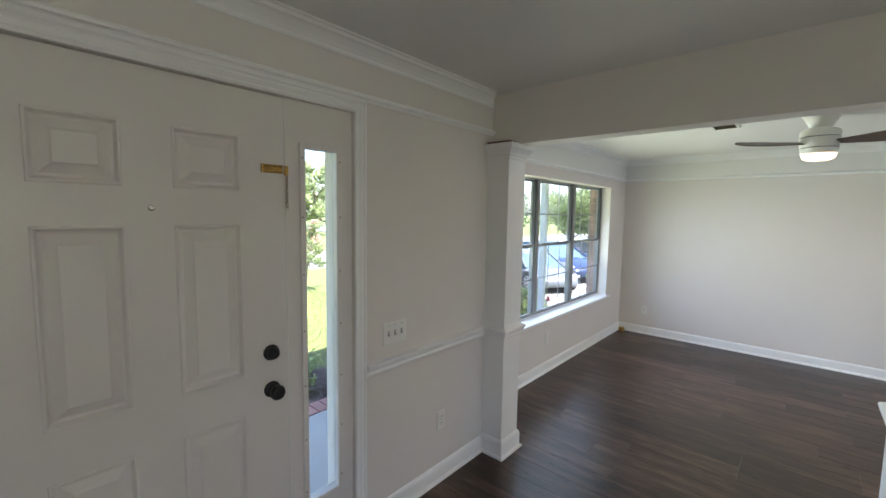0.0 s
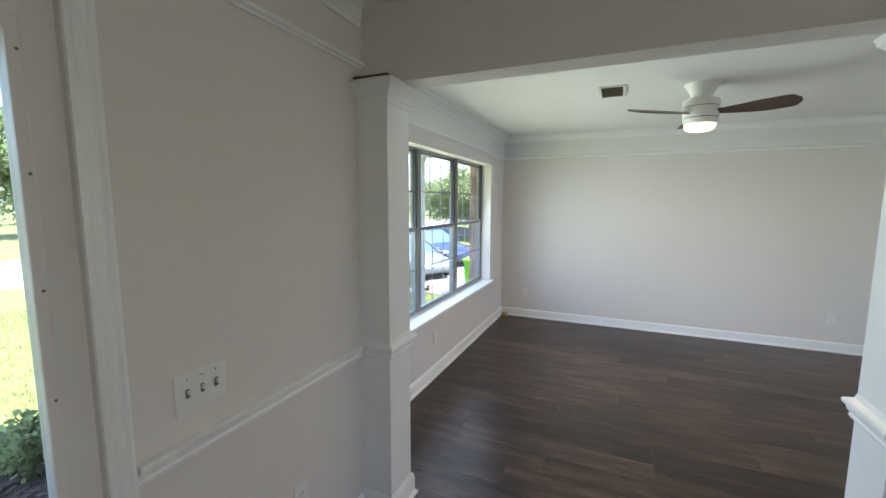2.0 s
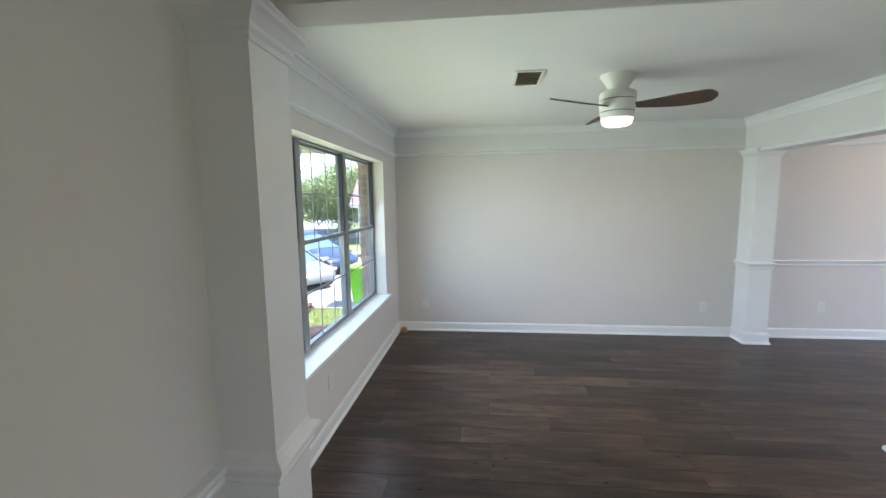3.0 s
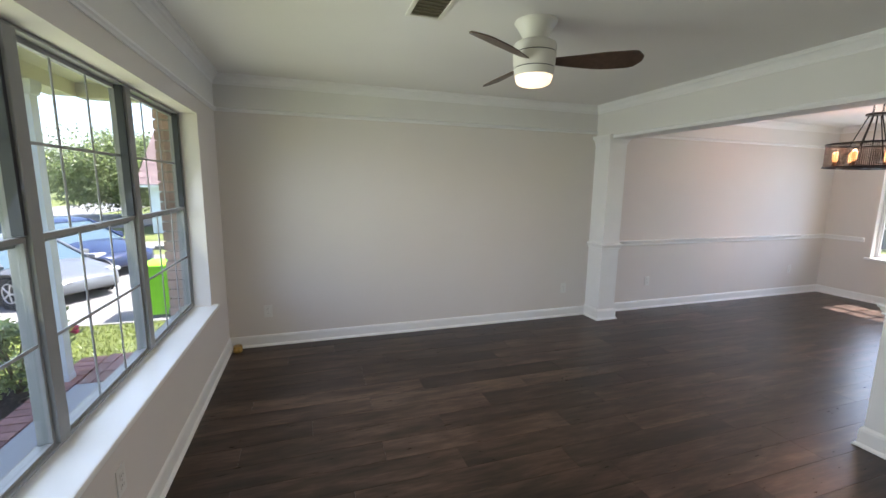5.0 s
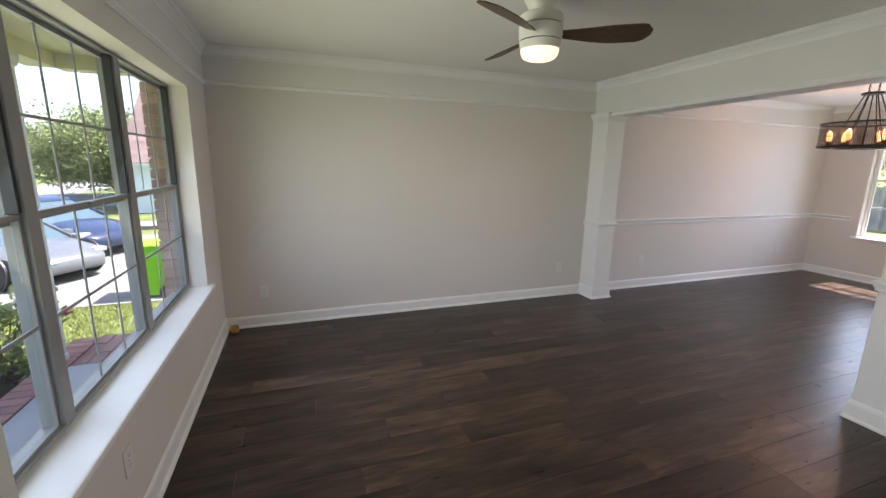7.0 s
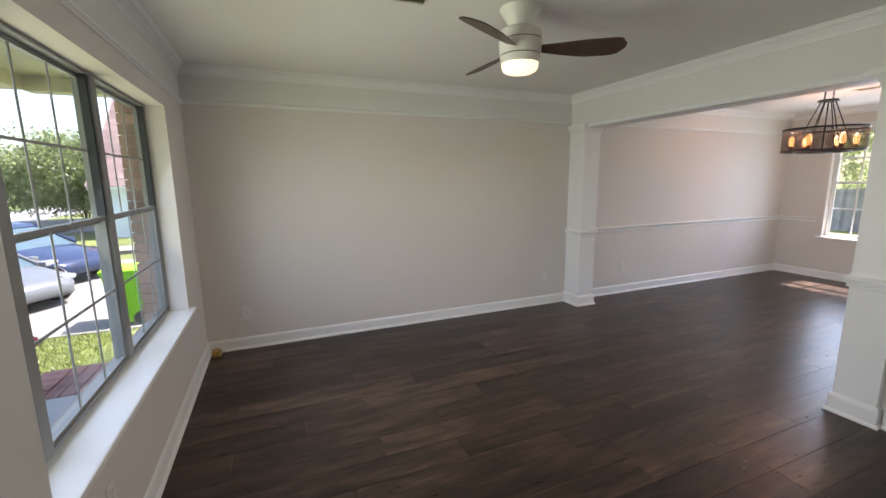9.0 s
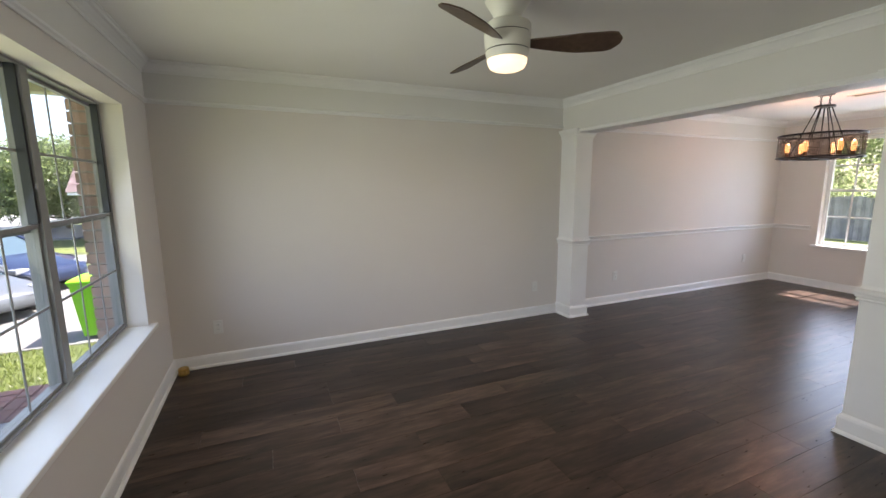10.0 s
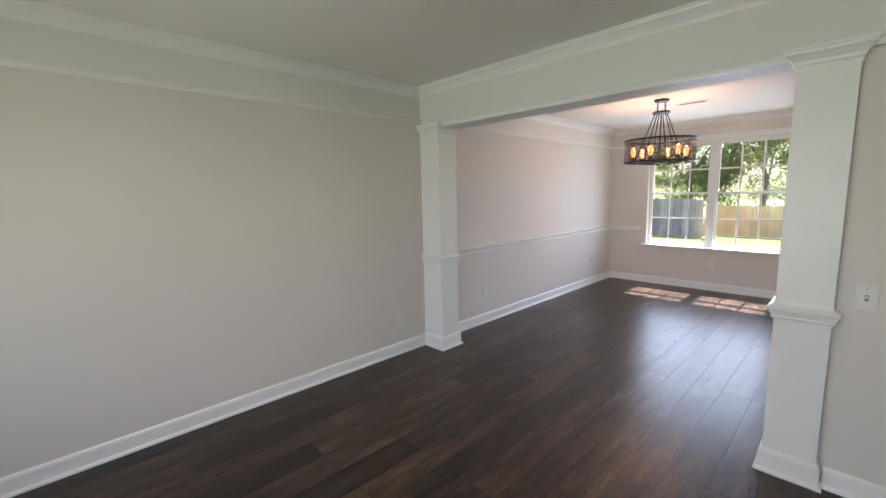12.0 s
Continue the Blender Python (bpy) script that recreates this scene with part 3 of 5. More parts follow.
def front_door():
    door = tagged(new("door_1"), "closed white six-panel front door", "door", kind="structure")
    x = X_FOYER - 0.020
    cols = ((0.132, 0.352), (0.488, 0.714))
    rows = ((0.20, 0.842), (1.005, 1.618), (1.744, 1.955))
    bm = bmesh.new()
    ys = [DOOR_Y0 + 0.003, cols[0][0], cols[0][1], cols[1][0], cols[1][1], DOOR_Y1 - 0.0008]
    zs = [0.012, rows[0][0], rows[0][1], rows[1][0], rows[1][1], rows[2][0], rows[2][1], DOOR_Z - 0.004]
    for i in range(5):
        for k in range(7):
            if i in (1, 3) and k in (1, 3, 5):
                raised_panel(bm, ys[i], ys[i + 1], zs[k], zs[k + 1], x)
            else:
                bm.faces.new([bm.verts.new(c) for c in ((x, ys[i], zs[k]), (x, ys[i + 1], zs[k]), (x, ys[i + 1], zs[k + 1]), (x, ys[i], zs[k + 1]))])
    bmesh.ops.remove_doubles(bm, verts=bm.verts, dist=1e-5)
    back = x - 0.044
    v = [bm.verts.new((a, b, c)) for a in (x, back) for b, c in ((ys[0], zs[0]), (ys[-1], zs[0]), (ys[-1], zs[-1]), (ys[0], zs[-1]))]
    for q in ((7, 6, 5, 4), (0, 4, 5, 1), (1, 5, 6, 2), (2, 6, 7, 3), (3, 7, 4, 0)):
        bm.faces.new([v[i] for i in q])
    bmesh.ops.recalc_face_normals(bm, faces=bm.faces)
    part("door_leaf", bm, DOOR, door)
    # deadbolt and knob
    for z, big in ((1.081, 0), (0.922, 1)):
        bm = bmesh.new()
        prof = ([(0.033, 0), (0.033, 0.006), (0.028, 0.012), (0.026, 0.013), (0.024, 0.030), (0.019, 0.036), (0.002, 0.038)] if not big else
                [(0.034, 0), (0.034, 0.005), (0.029, 0.010), (0.014, 0.013), (0.013, 0.030), (0.022, 0.036), (0.030, 0.046), (0.031, 0.056), (0.026, 0.066), (0.014, 0.071), (0.002, 0.072)])
        lathe(bm, prof, 32)
        bmesh.ops.rotate(bm, verts=bm.verts, matrix=Matrix.Rotation(radians(90), 3, "Y"))
        bmesh.ops.translate(bm, verts=bm.verts, vec=(x + 0.0005, 0.818, z))
        part("door_knob" if big else "deadbolt", bm, BLACK, door, "dark bronze " + ("knob" if big else "deadbolt turn"), smooth=True)
    # peephole
    bm = bmesh.new()
    lathe(bm, [(0.011, 0), (0.011, 0.003), (0.008, 0.005), (0.006, 0.003), (0.001, 0.003)], 20)
    bmesh.ops.rotate(bm, verts=bm.verts, matrix=Matrix.Rotation(radians(90), 3, "Y"))
    bmesh.ops.translate(bm, verts=bm.verts, vec=(x + 0.0005, 0.424, 1.676))
    part("peephole", bm, CHROME, door, "small bright peephole", smooth=True)
    # latch strip and keeper edge
    bm = bmesh.new()
    for z in (0.922, 1.081):
        box(bm, x - 0.03, x - 0.005, DOOR_Y1 - 0.0028, DOOR_Y1 - 0.001, z - 0.028, z + 0.028)
    part("latch_plate", bm, BRASS, door)


CHROME = material("bright metal", (0.75, 0.74, 0.72), 0.2, metal=1.0)
front_door()


def chain_guard():
    """Brass slide on the door and a chain hanging from the jamb."""
    g = thing("door_chain", "tarnished brass door chain guard with hanging chain", "door chain", (X_FOYER - 0.018, 0.842, 1.841))
    bm = bmesh.new()
    box(bm, 0, 0.003, -0.050, 0.038, -0.017, 0.017, 0.001)
    part("plate", bm, BRASS, g)
    for z in (-0.012, 0.012):
        bm = bmesh.new()
        tube(bm, [(0.006, -0.048, z), (0.006, 0.036, z)], 0.0045)
        part("slide_bar", bm, BRASS, g, smooth=True)
    bm = bmesh.new()
    box(bm, 0.003, 0.011, -0.050, -0.040, -0.017, 0.017, 0.002)
    part("end_stop", bm, BRASS, g)
    bm = bmesh.new()
    box(bm, 0.002, 0.012, 0.044, 0.060, -0.022, 0.016, 0.003)
    part("keeper", bm, BRASS, g)
    rng = random.Random(3)
    for i in range(9):
        bm = bmesh.new()
        z = -0.026 - i * 0.0145
        pts = []
        for k in range(13):
            a = 2 * math.pi * k / 12
            u, w = 0.0048 * math.cos(a), 0.0092 * math.sin(a)
            pts.append((0.010 + (u if i % 2 else 0), 0.053 + (0 if i % 2 else u) + rng.uniform(-0.0006, 0.0006), z + w))
        tube(bm, pts, 0.0016, 6)
        part("chain_link", bm, CHAIN, g, smooth=True)
    bm = bmesh.new()
    lathe(bm, [(0.002, -0.168), (0.006, -0.165), (0.007, -0.158), (0.003, -0.152)], 14, (0.010, 0.053))
    part("chain_knob", bm, CHROME, g, smooth=True)


CHAIN = material("dull chain metal", (0.30, 0.24, 0.15), 0.4, metal=0.9, spots=0.2, spot_scale=80)
chain_guard()


def sidelight():
    sl = tagged(new("window_3"), "narrow full-height sidelight window beside the front door", "window", kind="structure")
    x = X_FOYER - 0.022
    gy0, gy1, gz0, gz1 = 0.978, 1.142, 0.325, 1.942
    bm = bmesh.new()
    box(bm, x - 0.04, x, SL_Y0 - 0.03, gy0, 0, DOOR_Z)
    box(bm, x - 0.04, x, gy1, SL_Y1, 0, DOOR_Z)
    box(bm, x - 0.04, x, gy0, gy1, 0, gz0)
    box(bm, x - 0.04, x, gy0, gy1, gz1, DOOR_Z)
    part("panel", bm, DOOR, sl)
    bm = bmesh.new()
    t = 0.022
    for y0, y1, z0, z1 in ((gy0 - t, gy0 + 0.004, gz0 - t, gz1 + t), (gy1 - 0.004, gy1 + t, gz0 - t, gz1 + t), (gy0 + 0.004, gy1 - 0.004, gz1 - 0.004, gz1 + t), (gy0 + 0.004, gy1 - 0.004, gz0 - t, gz0 + 0.004)):
        box(bm, x + 0.0005, x + 0.012, y0, y1, z0, z1, 0.004)
    lite = part("glass_frame", bm, DOOR, sl)
    for k in range(7):
        for y in (gy0 - 0.012, gy1 + 0.012):
            bm = bmesh.new()
            lathe(bm, [(0.0035, 0), (0.0035, 0.0015), (0.001, 0.002)], 10)
            bmesh.ops.rotate(bm, verts=bm.verts, matrix=Matrix.Rotation(radians(90), 3, "Y"))
            bmesh.ops.translate(bm, verts=bm.verts, vec=(x + 0.012, y, gz0 + 0.06 + k * 0.252))
            part("screw", bm, SLOT, lite, "small dark screw head")
    bm = bmesh.new()
    box(bm, x - 0.022, x - 0.018, gy0 - 0.006, gy1 + 0.006, gz0 - 0.006, gz1 + 0.006)
    part("pane", bm, GLASS, sl).visible_shadow = False
    return sl


sidelight()


def casing():
    prof = [(0, 0), (0, 0.012), (0.010, 0.016), (0.016, 0.012), (0.024, 0.015), (0.034, 0.018), (0.042, 0.014), (0.050, 0.020), (0.058, 0.020), (0.058, 0)]
    bm = bmesh.new()
    a = [bm.verts.new((X_FOYER + d, SL_Y1 + o, 0)) for o, d in prof]
    b = [bm.verts.new((X_FOYER + d, SL_Y1 + o, DOOR_Z + o)) for o, d in prof]
    c = [bm.verts.new((X_FOYER + d, DOOR_Y0 - o, DOOR_Z + o)) for o, d in prof]
    e = [bm.verts.new((X_FOYER + d, DOOR_Y0 - o, 0)) for o, d in prof]
    for p, q in ((a, b), (b, c), (c, e)):
        for i in range(len(prof)):
            bm.faces.new((p[i], p[(i + 1) % len(prof)], q[(i + 1) % len(prof)], q[i]))
    bmesh.ops.recalc_face_normals(bm, faces=bm.faces)
    setting("door_casing", bm, TRIM, "white fluted casing round the door and sidelight", "trim")
    bm = bmesh.new()
    box(bm, X_FOYER - 0.07, X_FOYER - 0.0185, DOOR_Y1, SL_Y0 - 0.03 - 0.0005, 0, DOOR_Z, 0.002)
    box(bm, X_FOYER - 0.20, X_FOYER - 0.0655, DOOR_Y1 - 0.012, SL_Y0 - 0.0305, 0, DOOR_Z)
    setting("door_jamb", bm, TRIM, "white jamb post between door and sidelight", "trim")
    bm = bmesh.new()
    box(bm, X_BACK - 0.05, X_FOYER - 0.01, DOOR_Y0, SL_Y1, -0.02, 0.008, 0.003)
    setting("threshold", bm, ALU, "low metal door threshold", "threshold")


casing()


# ---- switches and outlets ----
def plate(name, label, category, w, h, at, rz, holes, group=""):
    """A wall plate in the local xz plane, facing -y."""
    t = thing(name, label, category, at, rz, group)
    bm = bmesh.new()
    box(bm, -w / 2, w / 2, -0.006, 0, -h / 2, h / 2, 0.0025)
    part("plate", bm, PLASTIC, t)
    for kind, x in holes:
        if kind == "toggle":
            bm = bmesh.new()
            box(bm, x - 0.006, x + 0.006, -0.008, -0.0061, -0.013, 0.013)
            part("toggle_slot", bm, SLOT, t, "shadowed slot round the toggle")
            bm = bmesh.new()
            box(bm, x - 0.004, x + 0.004, -0.018, -0.0081, -0.002, 0.010, 0.0015)
            part("toggle", bm, PLASTIC, t)
        if kind == "outlet":
            for z in (-0.021, 0.021):
                bm = bmesh.new()
                box(bm, x - 0.0165, x + 0.0165, -0.0085, -0.0061, z - 0.014, z + 0.014, 0.002)
                sock = part("socket", bm, PLASTIC, t)
                for dx in (-0.0065, 0.0065):
                    bm = bmesh.new()
                    box(bm, x + dx - 0.0012, x + dx + 0.0012, -0.0092, -0.0086, z - 0.003, z + 0.007)
                    part("slot", bm, SLOT, sock)
        bm = bmesh.new()
        for z in ((0.040, -0.040) if kind == "toggle" else (0,)):
            lathe(bm, [(0.003, -0.0012), (0.003, 0), (0.001, 0.0004)], 10)
        bmesh.ops.rotate(bm, verts=bm.verts, matrix=Matrix.Rotation(radians(90), 3, "X"))
        bmesh.ops.translate(bm, verts=bm.verts, vec=(x, -0.0065, 0.042 if kind == "toggle" else 0))
        part("screw", bm, CHROME, t)
    return t


plate("switch_plate", "white triple toggle switch plate on the foyer wall", "light switch", 0.165, 0.118, (X_FOYER, 1.487, 1.030), 90,
      [("toggle", -0.046), ("toggle", 0), ("toggle", 0.046)])
plate("switch_plate", "white single toggle switch plate beside the column", "light switch", 0.075, 0.118, (2.245, 3.215, 0.985), -90, [("toggle", 0)])
OUT = "wall outlets"
plate("outlet", "white duplex outlet on the foyer wall", "outlet", 0.074, 0.118, (X_FOYER, 1.873, 0.388), 90, [("outlet", 0)], OUT)
plate("outlet", "white duplex outlet low on the long wall", "outlet", 0.074, 0.118, (-1.396, Y_FAR, 0.338), 0, [("outlet", 0)], OUT)
plate("outlet", "white duplex outlet low on the long wall", "outlet", 0.074, 0.118, (1.875, Y_FAR, 0.350), 0, [("outlet", 0)], OUT)
plate("outlet", "white duplex outlet below the dining room chair rail", "outlet", 0.074, 0.118, (3.135, Y_FAR, 0.36), 0, [("outlet", 0)], OUT)
plate("outlet", "white duplex outlet below the window sill", "outlet", 0.074, 0.118, (X_WIN, 3.95, 0.36), 90, [("outlet", 0)], OUT)
plate("outlet", "white duplex outlet under the dining room window", "outlet", 0.074, 0.118, (X_DIN, 4.74, 0.39), -90, [("outlet", 0)], OUT)
plate("outlet", "white duplex outlet in the dining room's far part", "outlet", 0.074, 0.118, (5.80, Y_FAR, 0.385), 0, [("outlet", 0)], OUT)


# ---- ceiling fan ----
def fan():
    f = thing("ceiling_fan", "white low-profile ceiling fan with dark wooden blades, lamp lit", "ceiling fan", (0.265, 4.33, CEIL))
    for name, prof, mat, lab in (
            ("canopy", [(0.118, 0), (0.118, -0.006), (0.112, -0.014), (0.084, -0.058), (0.068, -0.090), (0.066, -0.104)], FANWHITE, ""),
            ("hub", [(0.066, -0.100), (0.100, -0.108), (0.116, -0.118), (0.121, -0.130), (0.121, -0.166)], FANWHITE, ""),
            ("upper_groove", [(0.117, -0.1662), (0.117, -0.1708)], BLACK, "dark groove"),
            ("motor_housing", [(0.121, -0.171), (0.121, -0.178), (0.116, -0.246)], FANWHITE, ""),
            ("lower_groove", [(0.112, -0.2462), (0.112, -0.2505)], BLACK, "dark groove"),
            ("lamp_collar", [(0.115, -0.251), (0.114, -0.258), (0.107, -0.291)], FANWHITE, ""),
            ("lamp_shade", [(0.105, -0.2912), (0.101, -0.312), (0.093, -0.328), (0.072, -0.339), (0.036, -0.344), (0.002, -0.345)], FANGLOW, "lit opal glass lamp")):
        bm = bmesh.new()
        lathe(bm, prof, 40)
        part(name, bm, mat, f, lab, smooth=True)
    for k in range(3):
        a = radians(-28 + 120 * k)
        bm = bmesh.new()
        n = 14
        top, bot = [], []
        tilt = radians(-19)
        for i in range(n + 1):
            u = i / n
            r = 0.11 + 0.47 * u
            wd = 0.028 + 0.044 * min(1, u * 1.8) ** 0.9
            if u > 0.86:
                wd *= math.sqrt(max(0.02, 1 - ((u - 0.86) / 0.145) ** 2))
            row = []
            for sgn in (-1, 1):
                off = sgn * wd + 0.012 * math.sin(math.pi * u)
                row.append((r, off * math.cos(tilt), off * math.sin(tilt) - 0.208))
            top.append([bm.verts.new(p) for p in row])
            bot.append([bm.verts.new((p[0], p[1], p[2] - 0.007)) for p in row])
        for i in range(n):
            bm.faces.new((top[i][0], top[i + 1][0], top[i + 1][1], top[i][1]))
            bm.faces.new((bot[i][0], bot[i][1], bot[i + 1][1], bot[i + 1][0]))
            for s in (0, 1):
                bm.faces.new((top[i][s], bot[i][s], bot[i + 1][s], top[i + 1][s]))
        bm.faces.new((top[0][0], top[0][1], bot[0][1], bot[0][0]))
        bm.faces.new((top[n][0], bot[n][0], bot[n][1], top[n][1]))
        bmesh.ops.recalc_face_normals(bm, faces=bm.faces)
        bmesh.ops.rotate(bm, verts=bm.verts, matrix=Matrix.Rotation(a, 3, "Z"))
        part("blade", bm, BLADE, f, "dark walnut blade")


fan()
lamp = new("fan_lamp", bpy.data.lights.new("fan_lamp", "AREA"))
lamp.data.shape, lamp.data.size, lamp.data.energy, lamp.data.color = "DISK", 0.18, FAN_WATTS, (1.0, 0.80, 0.52)
lamp.matrix_world = pose(0.265, 4.33, CEIL - 0.352)


def ceiling_vent(label, at, w, l, slats):
    v = thing("ceiling_vent", label, "vent", at, 0, "ceiling vents")
    bm = bmesh.new()
    e = 0.022
    for x0, x1, y0, y1 in ((-w / 2, w / 2, -l / 2, -l / 2 + e), (-w / 2, w / 2, l / 2 - e, l / 2), (-w / 2, -w / 2 + e, -l / 2 + e, l / 2 - e), (w / 2 - e, w / 2, -l / 2 + e, l / 2 - e)):
        box(bm, x0, x1, y0, y1, -0.010, 0, 0.003)
    part("frame", bm, FANWHITE, v)
    bm = bmesh.new()
    box(bm, -w / 2 + e, w / 2 - e, -l / 2 + e, l / 2 - e, -0.003, -0.0005)
    part("duct_opening", bm, DUCT, v, "dull brown duct opening")
    for i in range(slats):
        y = -l / 2 + e + (l - 2 * e) * (i + 0.5) / slats
        bm = bmesh.new()
        v4 = [bm.verts.new(p) for p in ((-w / 2 + e, y - 0.008, -0.011), (w / 2 - e, y - 0.008, -0.011), (w / 2 - e, y + 0.004, -0.004), (-w / 2 + e, y + 0.004, -0.004))]
        bm.faces.new(v4)
        r = bmesh.ops.extrude_face_region(bm, geom=bm.faces[:])
        bmesh.ops.translate(bm, verts=[q for q in r["geom"] if isinstance(q, bmesh.types.BMVert)], vec=(0, 0, 0.0012))
        bmesh.ops.recalc_face_normals(bm, faces=bm.faces)
        part("slat", bm, VENTSLAT, v)


DUCT = material("duct shadow", (0.16, 0.14, 0.09), 0.8)
VENTSLAT = material("vent slat", (0.42, 0.39, 0.28), 0.6)
ceiling_vent("white-framed ceiling air vent with angled slats", (-0.352, 4.295, CEIL), 0.20, 0.355, 8)
ceiling_vent("white ceiling air vent in the dining room", (4.98, 4.70, CEIL), 0.14, 0.32, 8)


# ---- chandelier ----
def chandelier():
    c = thing("chandelier", "dark bronze mesh drum chandelier with six lit amber bulbs", "chandelier", (4.55, 4.88, CEIL))
    R, zt, zb = 0.355, -0.43, -0.665
    bm = bmesh.new()
    lathe(bm, [(0.075, 0), (0.075, -0.010), (0.068, -0.022), (0.012, -0.026)], 32)
    part("canopy", bm, BLACK, c, smooth=True)
    for k in range(5):
        for side in (-0.038, 0.038):
            bm = bmesh.new()
            z = -0.032 - k * 0.020
            pts = [((0.008 * math.cos(a) if k % 2 else 0), side + (0 if k % 2 else 0.008 * math.cos(a)), z + 0.014 * math.sin(a)) for a in (2 * math.pi * i / 12 for i in range(13))]
            tube(bm, pts, 0.003, 6)
            part("chain_link", bm, BLACK, c, smooth=True)
    bm = bmesh.new()
    lathe(bm, [(0.010, -0.118), (0.084, -0.125), (0.090, -0.133), (0.090, -0.145), (0.02, -0.153)], 32)
    part("hub", bm, BLACK, c, smooth=True)
    for k in range(6):
        a = radians(60 * k)
        bm = bmesh.new()
        tube(bm, [(0.06 * math.cos(a), 0.06 * math.sin(a), -0.148), (0.245 * math.cos(a), 0.245 * math.sin(a), zb + 0.01)], 0.0055, 8)
        part("rod", bm, BLACK, c, smooth=True)
    bm = bmesh.new()
    tube(bm, [(0, 0, -0.15), (0, 0, zb)], 0.006, 8)
    part("rod", bm, BLACK, c, smooth=True)
    for r, z, t, nm in ((R, zt, 0.010, "top_ring"), (R, zb, 0.010, "bottom_ring"), (0.24, zb - 0.012, 0.008, "inner_ring")):
        bm = bmesh.new()
        ring(bm, r, z, t)
        part(nm, bm, BLACK, c, smooth=True)
    for k in range(6):
        a = radians(60 * k)
        bm = bmesh.new()
        tube(bm, [(0.02 * math.cos(a), 0.02 * math.sin(a), zb - 0.012), (R * math.cos(a), R * math.sin(a), zb - 0.004)], 0.006, 8)
        part("arm", bm, BLACK, c, smooth=True)
    # woven wire drum
    bm = bmesh.new()
    seg = 150
    for i in range(seg):
        a = 2 * math.pi * i / seg
        x, y = R * math.cos(a), R * math.sin(a)
        d = 0.0026
        v = [bm.verts.new((x - d * math.sin(a), y + d * math.cos(a), z)) for z in (zb, zt)] + [bm.verts.new((x + d * math.sin(a), y - d * math.cos(a), z)) for z in (zt, zb)]
        bm.faces.new(v)
    for k in range(1, 14):
        z = zb + (zt - zb) * k / 14
        lo = [bm.verts.new((R * math.cos(2 * math.pi * i / 48), R * math.sin(2 * math.pi * i / 48), z - 0.0022)) for i in range(48)]
        hi = [bm.verts.new((R * math.cos(2 * math.pi * i / 48), R * math.sin(2 * math.pi * i / 48), z + 0.0022)) for i in range(48)]
        for i in range(48):
            bm.faces.new((lo[i], lo[(i + 1) % 48], hi[(i + 1) % 48], hi[i]))
    part("mesh_drum", bm, DRUM, c, "fine dark wire mesh drum")
    for k in range(6):
        a = radians(60 * k)
        ctr = (0.265 * math.cos(a), 0.265 * math.sin(a))
        bm = bmesh.new()
        lathe(bm, [(0.020, zb - 0.004), (0.036, zb + 0.004), (0.036, zb + 0.010), (0.018, zb + 0.014), (0.017, zb + 0.055), (0.014, zb + 0.058)], 16, ctr)
        sk = part("socket", bm, SOCKET, c, "amber-tinted bulb socket", smooth=True)
        bm = bmesh.new()
        lathe(bm, [(0.013, zb + 0.0585), (0.022, zb + 0.075), (0.024, zb + 0.090), (0.024, zb + 0.140), (0.018, zb + 0.158), (0.006, zb + 0.168), (0.002, zb + 0.170)], 16, ctr)
        part("bulb", bm, BULB, sk, "lit amber filament bulb", smooth=True)


SOCKET = material("dark copper socket", (0.16, 0.07, 0.03), 0.45, metal=0.7)
chandelier()
for k in range(6):
    a = radians(60 * k)
    b = new("bulb_lamp", bpy.data.lights.new("bulb_lamp", "POINT"))
    b.data.energy, b.data.color, b.data.shadow_soft_size = BULB_WATTS, (1.0, 0.57, 0.34), 0.012
    b.location = (4.55 + 0.265 * math.cos(a), 4.88 + 0.265 * math.sin(a), CEIL - 0.478)



bm = bmesh.new()
lathe(bm, [(0.038, 0.0), (0.040, 0.004), (0.040, 0.030), (0.037, 0.034), (0.036, 0.034), (0.039, 0.036), (0.039, 0.052), (0.034, 0.058), (0.030, 0.058)], 28)
can = tagged(new("brass_cap", mesh("brass_cap", bm, BRASS, True)), "small round brass floor cap in the corner", "floor cap")
can.location = (-1.66, 6.125, 0.0)
bm = bmesh.new()
box(bm, X_FOYER + 0.022, -1.195, Y_OPEN0 - 0.046, Y_OPEN0 + 0.040, CAP_TOP, CAP_TOP + 0.012)
tagged(new("wood_shim", mesh("wood_shim", bm, SHIM)), "thin raw wood strip on top of the column", "shim")


def hall_light(at):
    """A flush opal dome behind the walker, where the foyer's warm light comes from."""
    h = thing("ceiling_light", "lit round opal glass dome on the foyer ceiling", "ceiling light", at)
    bm = bmesh.new()
    lathe(bm, [(0.16, 0.0), (0.16, -0.02), (0.145, -0.025)], 32)
    part("base", bm, FANWHITE, h, smooth=True)
    bm = bmesh.new()
    lathe(bm, [(0.140, -0.026), (0.138, -0.05), (0.115, -0.085), (0.07, -0.105), (0.002, -0.112)], 32)
    part("shade", bm, FANGLOW, h, smooth=True)


hall_light((2.1, 1.1, CEIL - 0.001))
lamp = new("hall_lamp", bpy.data.lights.new("hall_lamp", "AREA"))
lamp.data.shape, lamp.data.size, lamp.data.energy, lamp.data.color = "DISK", 0.26, HALL_WATTS, (1.0, 0.79, 0.60)
lamp.matrix_world = pose(2.1, 1.1, CEIL - 0.125)
# ---- outdoors ----
GRASS = material("lawn", (0.085, 0.105, 0.022), 0.9, spots=0.30, spot_scale=0.8, grain=0.45, grain_scale=35, bump=0.8, bump_scale=40)
